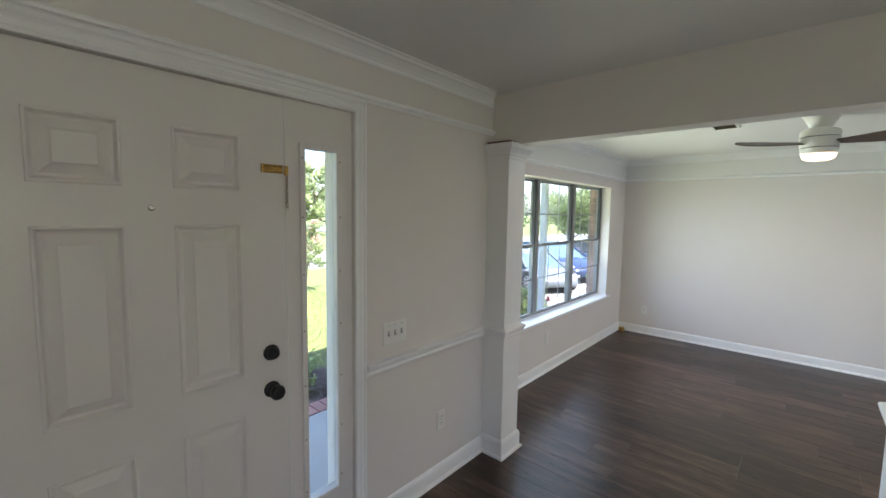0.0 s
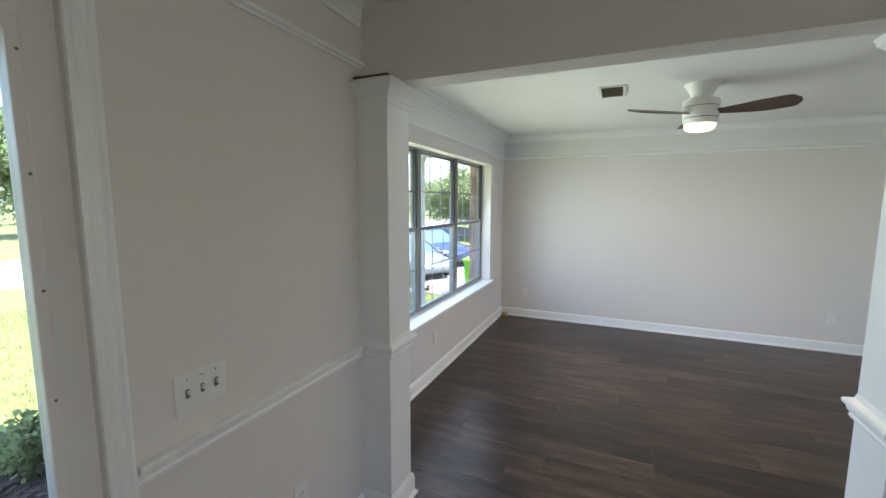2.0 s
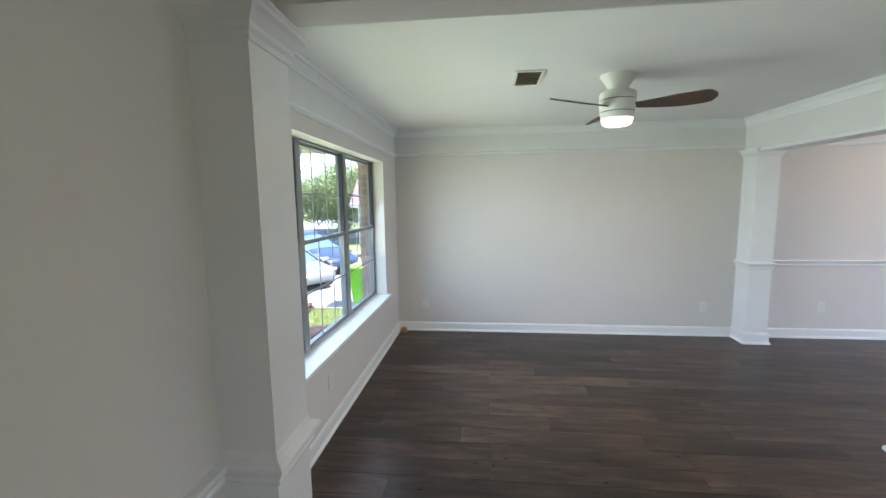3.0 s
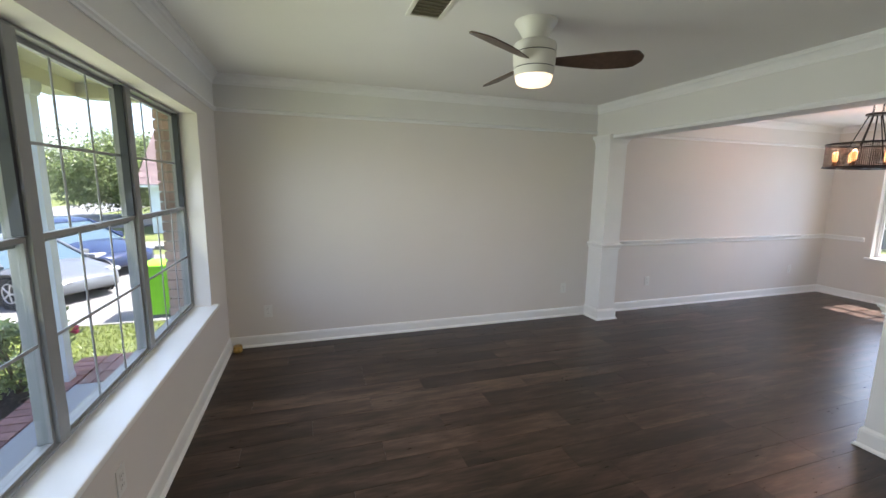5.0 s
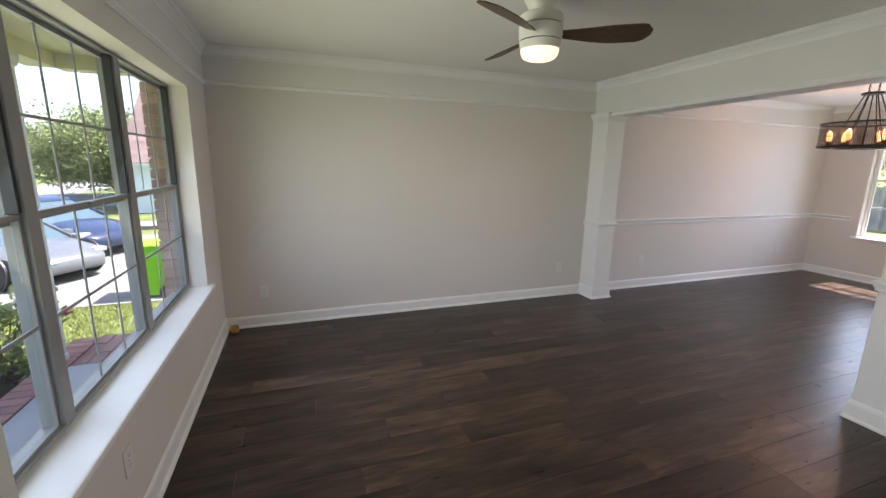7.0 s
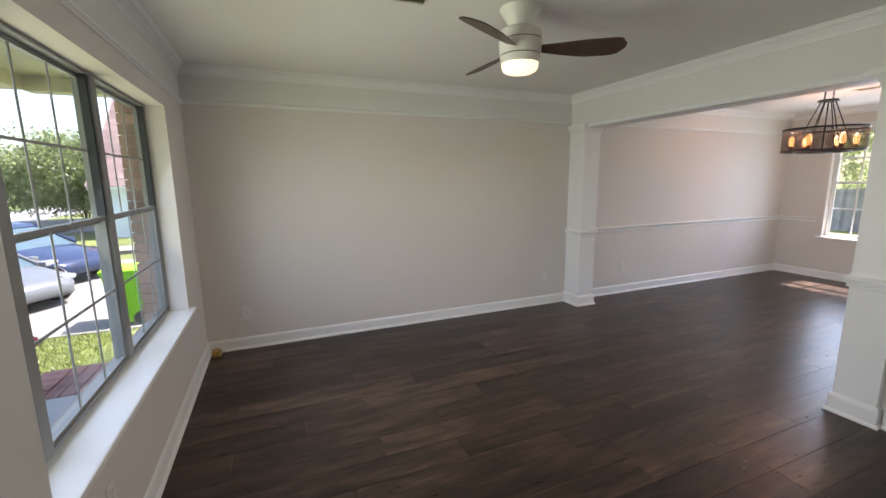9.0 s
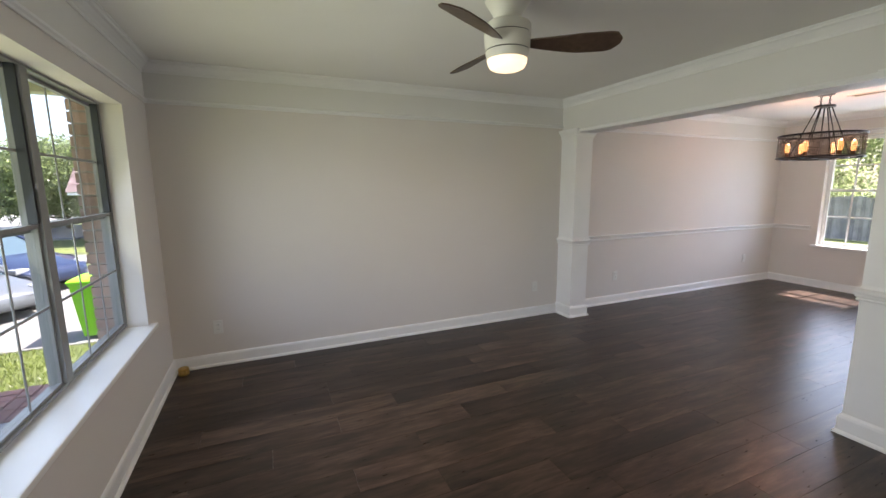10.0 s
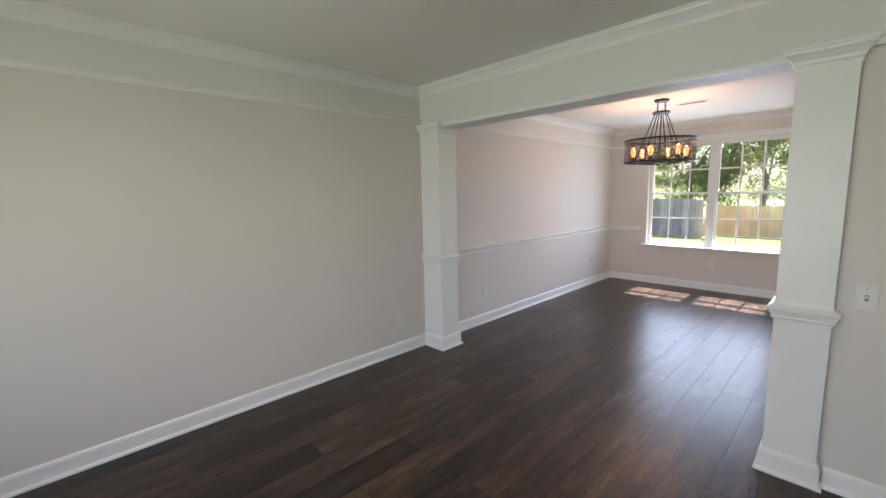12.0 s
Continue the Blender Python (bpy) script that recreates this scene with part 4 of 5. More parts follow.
CONCRETE = material("pale concrete", (0.165, 0.16, 0.155), 0.85, spots=0.10, spot_scale=2.5, grain=0.08, grain_scale=80, bump=0.3, bump_scale=120)
PORCHCON = material("porch concrete", (0.44, 0.43, 0.42), 0.8, spots=0.10, spot_scale=2.5, grain=0.08, grain_scale=80, bump=0.3, bump_scale=120)
ASPHALT = material("street asphalt", (0.17, 0.17, 0.175), 0.85, spots=0.12, spot_scale=0.7, grain=0.12, grain_scale=60)
BRICK = material("red-brown brick", (0.38, 0.25, 0.21), 0.85, spots=0.15, spot_scale=12, grain=0.2, grain_scale=90, bump=0.5, bump_scale=120, vary=0.22)
PAVER = material("red brick paver", (0.36, 0.19, 0.16), 0.85, spots=0.15, spot_scale=12, grain=0.2, grain_scale=90, bump=0.5, bump_scale=120, vary=0.22)
MORTAR = material("pale mortar", (0.33, 0.31, 0.285), 0.9, grain=0.15, grain_scale=90)
CREAM = material("cream porch paint", (0.80, 0.76, 0.60), 0.6, spots=0.04, spot_scale=2)
POST = material("white porch post paint", (0.74, 0.77, 0.80), 0.5, spots=0.05, spot_scale=4)
MULCH = material("dark bark mulch", (0.075, 0.055, 0.045), 0.95, spots=0.35, spot_scale=14, grain=0.5, grain_scale=60, bump=1.0, bump_scale=50)
CHIP = material("bark chips", (0.11, 0.085, 0.07), 0.9, vary=0.6)
LEAF = leaf_material("tree leaves", (0.115, 0.145, 0.075), 0.5)
LEAF_DARK = leaf_material("dark tree leaves", (0.055, 0.078, 0.04), 0.5)
LEAF_LIGHT = leaf_material("light tree leaves", (0.20, 0.23, 0.135), 0.5)
PETAL = material("pink blossom", (0.62, 0.05, 0.12), 0.7, vary=0.3)
BARK = material("tree bark", (0.16, 0.12, 0.09), 0.9, spots=0.2, spot_scale=6, grain=0.3, grain_scale=30, bump=0.8, bump_scale=30)
SHINGLE = material("mauve asphalt shingle", (0.17, 0.12, 0.12), 0.9, grain=0.2, grain_scale=60, vary=0.18)
SIDING = material("pale blue-white siding", (0.62, 0.70, 0.75), 0.6, spots=0.03)
FENCE_GREY = material("weathered grey fence wood", (0.33, 0.30, 0.28), 0.9, spots=0.2, spot_scale=3, grain=0.25, grain_scale=40, vary=0.3)
FENCE_TAN = material("new tan fence wood", (0.62, 0.42, 0.23), 0.85, spots=0.12, spot_scale=3, grain=0.15, grain_scale=40, vary=0.15)
BIN = material("lime green bin plastic", (0.22, 0.62, 0.02), 0.45, spots=0.05)
RED = material("hydrant red paint", (0.62, 0.03, 0.03), 0.5, spots=0.1, spot_scale=10)
SILVER = material("silver car paint", (0.11, 0.12, 0.135), 0.30, metal=0.3)
BLUE = material("dark blue car paint", (0.02, 0.032, 0.075), 0.2, metal=0.3)
CARGLASS = material("dark car glass", (0.05, 0.08, 0.10), 0.06)
RUBBER = material("tyre rubber", (0.02, 0.02, 0.02), 0.8)
RIM = material("alloy rim", (0.5, 0.5, 0.5), 0.3, metal=0.8)
LENS = material("headlamp lens", (0.24, 0.25, 0.27), 0.12)
AMBER = material("amber lamp lens", (0.16, 0.11, 0.09), 0.2)
BLACKTRIM = material("black plastic trim", (0.02, 0.02, 0.022), 0.5)


def height(x, y):
    """The yard falls gently away from the house, to the street and to the back fence."""
    return -0.55 - 0.03 * min(max(-x - 5.0, y - 13.0, 0), 10.5) - 0.028 * min(max(x - 8.0, 0), 20) * (y < 20)


bm = bmesh.new()
xs = [-500, -200, -100, -50, -25, -15.5, -10, -5, 0, 8, 14, 20, 28, 38, 60, 120, 500]
ys = [-500, -200, -80, -30, 0, 13, 19, 23.5, 30, 50, 80, 200, 500]
g = [[bm.verts.new((x, y, height(x, y))) for y in ys] for x in xs]
for i in range(len(xs) - 1):
    for k in range(len(ys) - 1):
        bm.faces.new((g[i][k], g[i + 1][k], g[i + 1][k + 1], g[i][k + 1]))
setting("ground", bm, GRASS, "sunlit yellow-green lawn around the house", "ground")


def sheet(name, label, category, mat, x0, x1, y0, y1, z0=-0.30, z1=-0.18):
    bm = bmesh.new()
    box(bm, x0, x1, y0, y1, z0, z1, 0.01)
    return setting(name, bm, mat, label, category)


sheet("driveway", "pale concrete driveway in full sun", "driveway", CONCRETE, -13.0, -2.7, 9.1, 15.6, -0.9, -0.535)
sheet("road", "pale grey street beyond the lawn", "road", ASPHALT, -22.0, -15.6, -80, 90, -1.0, -0.765)
sheet("road_side", "pale grey side street beyond the drive", "road", ASPHALT, -60, -9.3, 27.0, 36.0, -1.0, -0.76)
sheet("pavement", "concrete footpath between lawns", "pavement", CONCRETE, -15.0, -2.5, 17.8, 19.0, -1.0, -0.585)
# added out of view, so the bounce into the added glazing isn't lawn green
sheet("patio", "unseen pale concrete sheet added to cut green lawn bounce", "patio", CONCRETE, 3.36, 6.4, -1.9, 2.26, -0.6, -0.15)
sheet("mulch_bed", "dark bark mulch bed beside the porch", "mulch bed", MULCH, -4.35, -3.14, -2, 6.75, -0.90, -0.36)


def chips(n, x0, x1, y0, y1, z):
    rng = np.random.default_rng(5)
    v, f = [], []
    for i in range(n):
        c = np.array([rng.uniform(x0, x1), rng.uniform(y0, y1), z + rng.uniform(0, 0.02)])
        a, l, w = rng.uniform(0, math.pi), rng.uniform(0.02, 0.05), rng.uniform(0.006, 0.015)
        u, p = np.array([math.cos(a), math.sin(a), rng.uniform(-0.4, 0.4)]) * l, np.array([-math.sin(a), math.cos(a), 0]) * w
        k = len(v)
        v += [c - u - p, c + u - p, c + u + p, c - u + p]
        f.append((k, k + 1, k + 2, k + 3))
    me = bpy.data.meshes.new("bark_chips")
    me.from_pydata([tuple(q) for q in v], [], f)
    me.materials.append(CHIP)
    tagged(new("bark_chips", me), "loose dark bark chips on the bed", "mulch", kind="stuff")


chips(2600, -4.35, -3.16, 0.5, 6.7, -0.358)


def grass(n, x0, x1, y0, y1):
    rng = np.random.default_rng(9)
    v, f = [], []
    for i in range(n):
        x, y = rng.uniform(x0, x1), rng.uniform(y0, y1)
        a, h = rng.uniform(0, 2 * math.pi), rng.uniform(0.025, 0.06)
        z = height(x, y)
        dx, dy, lean = 0.006 * math.cos(a), 0.006 * math.sin(a), rng.uniform(-0.03, 0.03)
        k = len(v)
        v += [(x - dx, y - dy, z - 0.003), (x + dx, y + dy, z - 0.003), (x - dy * 4 + lean, y + dx * 4, z + h)]
        f.append((k, k + 1, k + 2))
    tagged(new("grass", leaf_mesh("grass", v, f, BLADES)), "short sunlit lawn grass blades", "grass", kind="stuff")


BLADES = leaf_material("grass blades", (0.10, 0.125, 0.03), 0.7)
# porch
PZ = -0.09
slab("porch_floor", "pale concrete porch floor", "porch", (-2.84, X_BACK, -2.5, Y_OPEN1 - 0.25, -0.9, PZ), (-2.84, -2.44, Y_OPEN1 - 0.25, 6.0, -0.9, PZ), mat=PORCHCON)
slab("porch_ceiling", "cream painted porch ceiling boards", "ceiling", (-3.25, X_OUT, -3, 6.9, 2.40, 2.46), mat=CREAM)
slab("porch_beam", "cream painted porch edge beam", "beam", (-3.12, -2.92, -3, 6.75, 2.28, 2.40), (-2.92, X_OUT, 6.75, 6.9, 2.28, 2.40), mat=CREAM)
slab("porch_fascia", "white fascia along the porch roof", "fascia", (-3.29, -3.25, -3, 6.9, 2.36, 2.58), mat=POST)
bm = bmesh.new()
v = [bm.verts.new(p) for p in ((-3.45, -3, 2.60), (-3.45, 7.3, 2.60), (2.2, 7.3, 4.9), (2.2, -3, 4.9), (7.05, -3, 2.62), (7.05, 7.3, 2.62))]
bm.faces.new((v[0], v[3], v[2], v[1]))
bm.faces.new((v[3], v[4], v[5], v[2]))
e = bmesh.ops.extrude_face_region(bm, geom=bm.faces[:])
bmesh.ops.translate(bm, verts=[q for q in e["geom"] if isinstance(q, bmesh.types.BMVert)], vec=(0, 0, 0.12))
bmesh.ops.recalc_face_normals(bm, faces=bm.faces)
setting("roof", bm, SHINGLE, "mauve shingled roof of the house", "roof")
slab("eave_soffit", "white boxed eave over the dining room window", "eave", (X_DIN + 0.2, 7.02, -2.4, 6.6, 2.44, 2.60), mat=POST)


def porch_post(y):
    p = thing("porch_post", "white painted square porch post", "post", (-2.96, y, PZ), 0, "porch posts")
    for nm, prof in (("shaft", [(0, 0), (0, 2.28 - PZ)]), ("base", [(0.001, 0), (0.006, 0), (0.006, 0.05), (0.001, 0.055)]),
                     ("capital", [(0.001, 2.17 - PZ), (0.012, 2.18 - PZ), (0.024, 2.24 - PZ), (0.024, 2.279 - PZ), (0.001, 2.279 - PZ)])):
        bm = bmesh.new()
        square_ring(bm, -0.045, 0.045, -0.045, 0.045, prof)
        part(nm, bm, POST, p)


for y in (-1.9, 2.16, 6.12):
    porch_post(y)


def hedge_leaves(bm_v, bm_f, rng, centre, radius, n, size):
    """Random leaf quads in a ball."""
    d = rng.normal(size=(n, 3))
    d /= np.linalg.norm(d, axis=1)[:, None]
    c = np.array(centre) + d * (rng.random((n, 1)) ** 0.45) * np.array(radius)
    a = rng.normal(size=(n, 3))
    a /= np.linalg.norm(a, axis=1)[:, None]
    b = np.cross(a, rng.normal(size=(n, 3)))
    b /= np.linalg.norm(b, axis=1)[:, None] + 1e-9
    s = size * rng.uniform(0.6, 1.3, (n, 1))
    for q in range(n):
        k = len(bm_v)
        bm_v += [tuple(c[q] - a[q] * s[q]), tuple(c[q] + b[q] * s[q] * 0.5), tuple(c[q] + a[q] * s[q]), tuple(c[q] - b[q] * s[q] * 0.5)]
        bm_f.append((k, k + 1, k + 2, k + 3))


def leaf_mesh(name, v, f, mat):
    me = bpy.data.meshes.new(name)
    me.from_pydata(v, [], f)
    me.materials.append(mat)
    return me


grass(22000, -8.5, -2.2, 6.76, 9.08)
grass(9000, -12, -4.4, 1.0, 6.7)


def tree(label, at, tall, spread, low, clumps, per, size, mat, seed, trunks=1, flowers=0):
    """Tapered trunks with limbs, and a crown of leaf clumps with gaps."""
    t = thing("tree", label, "tree", at)
    rng = np.random.default_rng(seed)
    for k in range(trunks):
        bm = bmesh.new()
        a = 2 * math.pi * k / max(trunks, 1) + rng.uniform(0, 1)
        lean = 0.0 if trunks == 1 else spread * 0.35
        r0 = 0.019 * tall / math.sqrt(trunks)
        pts = [Vector((lean * u ** 1.3 * math.cos(a) + rng.uniform(-0.04, 0.04) * tall * u, lean * u ** 1.3 * math.sin(a) + rng.uniform(-0.04, 0.04) * tall * u, tall * 0.62 * u - (0.1 if not u else 0)))
               for u in (0, 0.2, 0.4, 0.6, 0.8, 1.0)]
        for i in range(5):
            lathe_pts = [pts[i], pts[i + 1]]
            tube(bm, lathe_pts, r0 * (1 - 0.15 * i), 8)
        for i in range(4):
            b = rng.uniform(0, 2 * math.pi)
            s = pts[2 + i % 3]
            tube(bm, [s, s + Vector((math.cos(b) * spread * 0.3, math.sin(b) * spread * 0.3, tall * 0.16)), s + Vector((math.cos(b) * spread * 0.6, math.sin(b) * spread * 0.6, tall * 0.22))], r0 * 0.35, 6)
        part("trunk", bm, BARK, t, smooth=True)
    v, f, pv, pf = [], [], [], []
    mid = (low + tall) / 2
    for k in range(clumps):
        d = rng.normal(size=3)
        d /= np.linalg.norm(d)
        u = rng.uniform(0.45, 1.0)
        c = (d[0] * spread * u, d[1] * spread * u, mid + d[2] * (tall - low) / 2 * u)
        r = spread * rng.uniform(0.16, 0.30)
        hedge_leaves(v, f, rng, c, (r, r, r * 0.7), per, size)
        if flowers and d[2] > -0.3:
            hedge_leaves(pv, pf, rng, (c[0] * 1.05, c[1] * 1.05, c[2] + r * 0.3), (r * 0.5, r * 0.5, r * 0.5), flowers, size * 0.8)
    crown = new("crown", leaf_mesh("crown", v, f, mat))
    crown.parent = t
    if pv:
        bl = new("blossoms", leaf_mesh("blossoms", pv, pf, PETAL))
        bl.parent = t
        tagged(bl, "clusters of deep pink blossoms")
    return t


tree("broad leafy shade tree with several trunks", (-11.6, 32.8, -0.865), 5.2, 4.6, 0.7, 210, 210, 0.085, LEAF, 1, trunks=4)
tree("crepe myrtle bush with deep pink blossoms", (-10.7, 6.25, -0.62), 2.35, 0.85, 0.35, 46, 90, 0.045, LEAF_LIGHT, 2, trunks=3, flowers=16)
tree("tall leafy street tree", (-34, 14.5, -0.865), 8.2, 3.8, 1.6, 80, 90, 0.20, LEAF, 3)
tree("tall pale leafy street tree", (-36, 21.5, -0.865), 7.8, 3.6, 1.4, 70, 90, 0.20, LEAF_LIGHT, 4)
tree("dark spreading tree behind the back fence", (33.2, 12.0, -1.05), 10.0, 3.8, 1.0, 130, 190, 0.10, LEAF, 5)
tree("leafy tree behind the back fence", (34.0, 3.8, -1.05), 10.5, 4.0, 1.0, 130, 190, 0.10, LEAF, 6)
tree("leafy tree with a high crown beyond the fence", (35.0, 8.0, -1.05), 11.0, 3.6, 1.8, 110, 190, 0.09, LEAF_LIGHT, 7)
tree("leafy tree shading the back fence", (34.5, 19.0, -1.05), 11.0, 4.5, 1.2, 80, 170, 0.11, LEAF_LIGHT, 8)


def far_woods(label, pts, tall, n, mat, seed):
    rng = np.random.default_rng(seed)
    v, f = [], []
    for (x0, y0), (x1, y1) in zip(pts, pts[1:]):
        for i in range(n):
            u = rng.random()
            h = tall * rng.uniform(0.55, 1.05)
            z = rng.uniform(0.4, h)
            hedge_leaves(v, f, rng, (x0 + (x1 - x0) * u + rng.normal() * 1.2, y0 + (y1 - y0) * u + rng.normal() * 1.2, z - 0.3), (1.6, 1.6, 1.2), 60, 0.20)
    tagged(new("far_woods", leaf_mesh("far_woods", v, f, mat)), label, "trees", kind="stuff")


far_woods("far dark green line of trees beyond the street", [(-58, -10), (-52, 36), (-30, 66), (10, 70)], 6.0, 170, LEAF_DARK, 11)
far_woods("green woods behind the back garden", [(44, -18), (42, 8), (45, 40)], 8.5, 150, LEAF_LIGHT, 12)


def bush(label, at, r, h, n, size, mat, seed, flowers=0):
    b = thing("rose_bush" if flowers else "shrub", label, "bush", at)
    rng = np.random.default_rng(seed)
    v, f, pv, pf = [], [], [], []
    bm = bmesh.new()
    for k in range(9):
        a, q = rng.uniform(0, 2 * math.pi), rng.uniform(0.3, 0.9) * r
        tube(bm, [(0, 0, -0.03), (q * 0.4 * math.cos(a), q * 0.4 * math.sin(a), h * 0.5), (q * math.cos(a), q * math.sin(a), h * rng.uniform(0.7, 1.0))], 0.006, 5)
    part("stems", bm, BARK, b)
    for k in range(n):
        a, u, z = rng.uniform(0, 2 * math.pi), r * rng.random() ** 0.5, rng.uniform(0.12, 1.0) * h
        c = (u * math.cos(a), u * math.sin(a), z)
        hedge_leaves(v, f, rng, c, (r * 0.22,) * 3, 26, size)
        if flowers and k % flowers == 0:
            hedge_leaves(pv, pf, rng, (c[0] * 1.1, c[1] * 1.1, z + 0.05), (0.035,) * 3, 16, 0.03)
    o = new("leaves", leaf_mesh("leaves", v, f, mat))
    o.parent = b
    if pv:
        o = new("blossoms", leaf_mesh("blossoms", pv, pf, PETAL))
        o.parent = b


bush("rose bush with a few red blooms in the bed", (-3.52, 6.55, -0.36), 0.40, 0.66, 90, 0.032, LEAF_LIGHT, 21, 7)
bush("rose bush with red blooms beside the porch", (-3.62, 4.6, -0.36), 0.36, 0.58, 50, 0.032, LEAF_LIGHT, 22, 8)
bush("low green shrub in the mulch by the porch", (-4.05, 2.2, -0.36), 0.34, 0.36, 60, 0.035, LEAF_LIGHT, 23)


def car(label, at, rz, paint, tall=1.0, size=1.0):
    """Nose towards local +x."""
    c = thing("car", label, "car", at, rz, "parked cars")
    c.scale = (size,) * 3
    k = tall
    st = [(-2.28, 0.42, 0.62, 0.74, 0.60), (-2.20, 0.24, 0.60, 0.86, 0.78), (-1.75, 0.20, 0.60, 0.93, 0.87), (-1.0, 0.19, 0.58, 0.93, 0.90), (0.0, 0.19, 0.56, 0.91, 0.90),
          (0.8, 0.19, 0.56, 0.90, 0.90), (1.3, 0.19, 0.56, 0.85, 0.89), (1.75, 0.20, 0.54, 0.76, 0.86), (2.08, 0.22, 0.50, 0.66, 0.76), (2.24, 0.27, 0.46, 0.58, 0.62), (2.29, 0.34, 0.44, 0.50, 0.48)]
    bm = bmesh.new()
    rows = []
    for x, zl, zm, zt, w in st:
        zl, zm, zt = zl * k, zm * k, zt * k
        half = [(w * 0.86, zl), (w * 0.98, zl + 0.10 * (zm - zl)), (w, zm), (w * 0.96, zm + 0.72 * (zt - zm)), (w * 0.84, zt - 0.008), (w * 0.45, zt + 0.028), (0, zt + 0.036)]
        rows.append([bm.verts.new((x, y, z)) for y, z in half] + [bm.verts.new((x, -y, z)) for y, z in reversed(half[:-1])])
    m = len(rows[0])
    for a, b in zip(rows, rows[1:]):
        for i in range(m):
            bm.faces.new((a[i], b[i], b[(i + 1) % m], a[(i + 1) % m]))
    bm.faces.new(rows[0])
    bm.faces.new(rows[-1][::-1])
    bmesh.ops.recalc_face_normals(bm, faces=bm.faces)
    body = part("body", bm, paint, c, smooth=True)
    zb, zr = 0.90 * k, 1.44 * k
    gl = [(-1.95, zb - 0.03, 0.70), (-1.15, zr - 0.05, 0.60), (-0.3, zr, 0.61), (0.25, zr - 0.03, 0.60), (1.15, zb - 0.02, 0.74)]
    bm = bmesh.new()
    rows = []
    for x, zt, w in gl:
        rows.append([bm.verts.new(p) for p in ((x, 0.80, zb - 0.05), (x, w, zt), (x, -w, zt), (x, -0.80, zb - 0.05))])
    for a, b in zip(rows, rows[1:]):
        for i in range(3):
            bm.faces.new((a[i], a[i + 1], b[i + 1], b[i]))
    bm.faces.new(rows[0])
    bm.faces.new(rows[-1][::-1])
    bmesh.ops.recalc_face_normals(bm, faces=bm.faces)
    part("windows", bm, CARGLASS, c, "dark tinted glass")
    bm = bmesh.new()
    v0 = [[bm.verts.new((x, s * w, zt + o)) for s in (-1.02, -0.6, 0.6, 1.02)] for x, zt, w, o in ((-1.25, zr - 0.075, 0.60, 0.004), (-1.0, zr - 0.03, 0.60, 0.018), (-0.3, zr, 0.61, 0.022), (0.2, zr - 0.025, 0.60, 0.018), (0.36, zr - 0.075, 0.605, 0.004))]
    for a, b in zip(v0, v0[1:]):
        for i in range(3):
            bm.faces.new((a[i], b[i], b[i + 1], a[i + 1]))
    part("roof", bm, paint, c, smooth=True)
    for s in (-1, 1):
        for (x0, z0), (x1, z1), r in (((0.30, zr - 0.04), (1.16, zb), 0.035), ((-1.2, zr - 0.06), (-1.9, zb), 0.05), ((-0.30, zr - 0.01), (-0.34, zb), 0.03)):
            bm = bmesh.new()
            tube(bm, [(x0, s * 0.615, z0), (x1, s * 0.785, z1)], r, 8)
            part("pillar", bm, paint if r > 0.03 else BLACKTRIM, c, smooth=True)
        bm = bmesh.new()
        box(bm, 0.72, 0.90, min(s * 0.86, s * 1.02), max(s * 0.86, s * 1.02), zb + 0.0, zb + 0.12, 0.03)
        part("mirror", bm, paint, c)
        bm = bmesh.new()
        box(bm, 1.78, 2.12, min(s * 0.52, s * 0.80), max(s * 0.52, s * 0.80), 0.58 * k, 0.70 * k, 0.035)
        part("headlight", bm, LENS, c, "clear headlamp")
        bm = bmesh.new()
        box(bm, 1.80, 1.95, min(s * 0.74, s * 0.838), max(s * 0.74, s * 0.838), 0.55 * k, 0.61 * k, 0.02)
        part("turn_signal", bm, AMBER, c, "amber side lamp")
        for x in (-1.42, 1.48):
            bm = bmesh.new()
            lathe(bm, [(0.20, -0.10), (0.31, -0.105), (0.325, -0.08), (0.325, 0.08), (0.31, 0.105), (0.20, 0.10)], 28)
            bmesh.ops.rotate(bm, verts=bm.verts, matrix=Matrix.Rotation(radians(90), 3, "X"))
            bmesh.ops.translate(bm, verts=bm.verts, vec=(x, s * 0.80, 0.325))
            wheel = part("wheel", bm, RUBBER, c, smooth=True)
            bm = bmesh.new()
            lathe(bm, [(0.205, 0.0), (0.205, 0.108), (0.19, 0.110), (0.175, 0.085), (0.06, 0.082), (0.05, 0.10), (0.002, 0.102)], 28)
            for q in range(5):
                a = 2 * math.pi * q / 5
                tube(bm, [(0.03 * math.cos(a), 0.03 * math.sin(a), 0.095), (0.195 * math.cos(a), 0.195 * math.sin(a), 0.10)], 0.018, 6)
            bmesh.ops.rotate(bm, verts=bm.verts, matrix=Matrix.Rotation(radians(-90 * s), 3, "X"))
            bmesh.ops.translate(bm, verts=bm.verts, vec=(x, s * 0.80, 0.325))
            part("rim", bm, RIM, wheel, "alloy rim", smooth=True)
            bm = bmesh.new()
            lathe(bm, [(0.335, -0.02), (0.375, -0.02), (0.375, 0.02), (0.335, 0.02)], 28, cap=False)
            bmesh.ops.rotate(bm, verts=bm.verts, matrix=Matrix.Rotation(radians(90), 3, "X"))
            bmesh.ops.translate(bm, verts=bm.verts, vec=(x, s * 0.885, 0.335))
            part("wheel_arch", bm, BLACKTRIM, c)
    for x, z0, z1, w, nm in ((2.20, 0.44, 0.54, 0.42, "grille"), (2.17, 0.27, 0.37, 0.55, "air_intake")):
        bm = bmesh.new()
        box(bm, x, x + 0.085, -w, w, z0 * k, z1 * k, 0.02)
        part(nm, bm, BLACKTRIM, c)
    return c


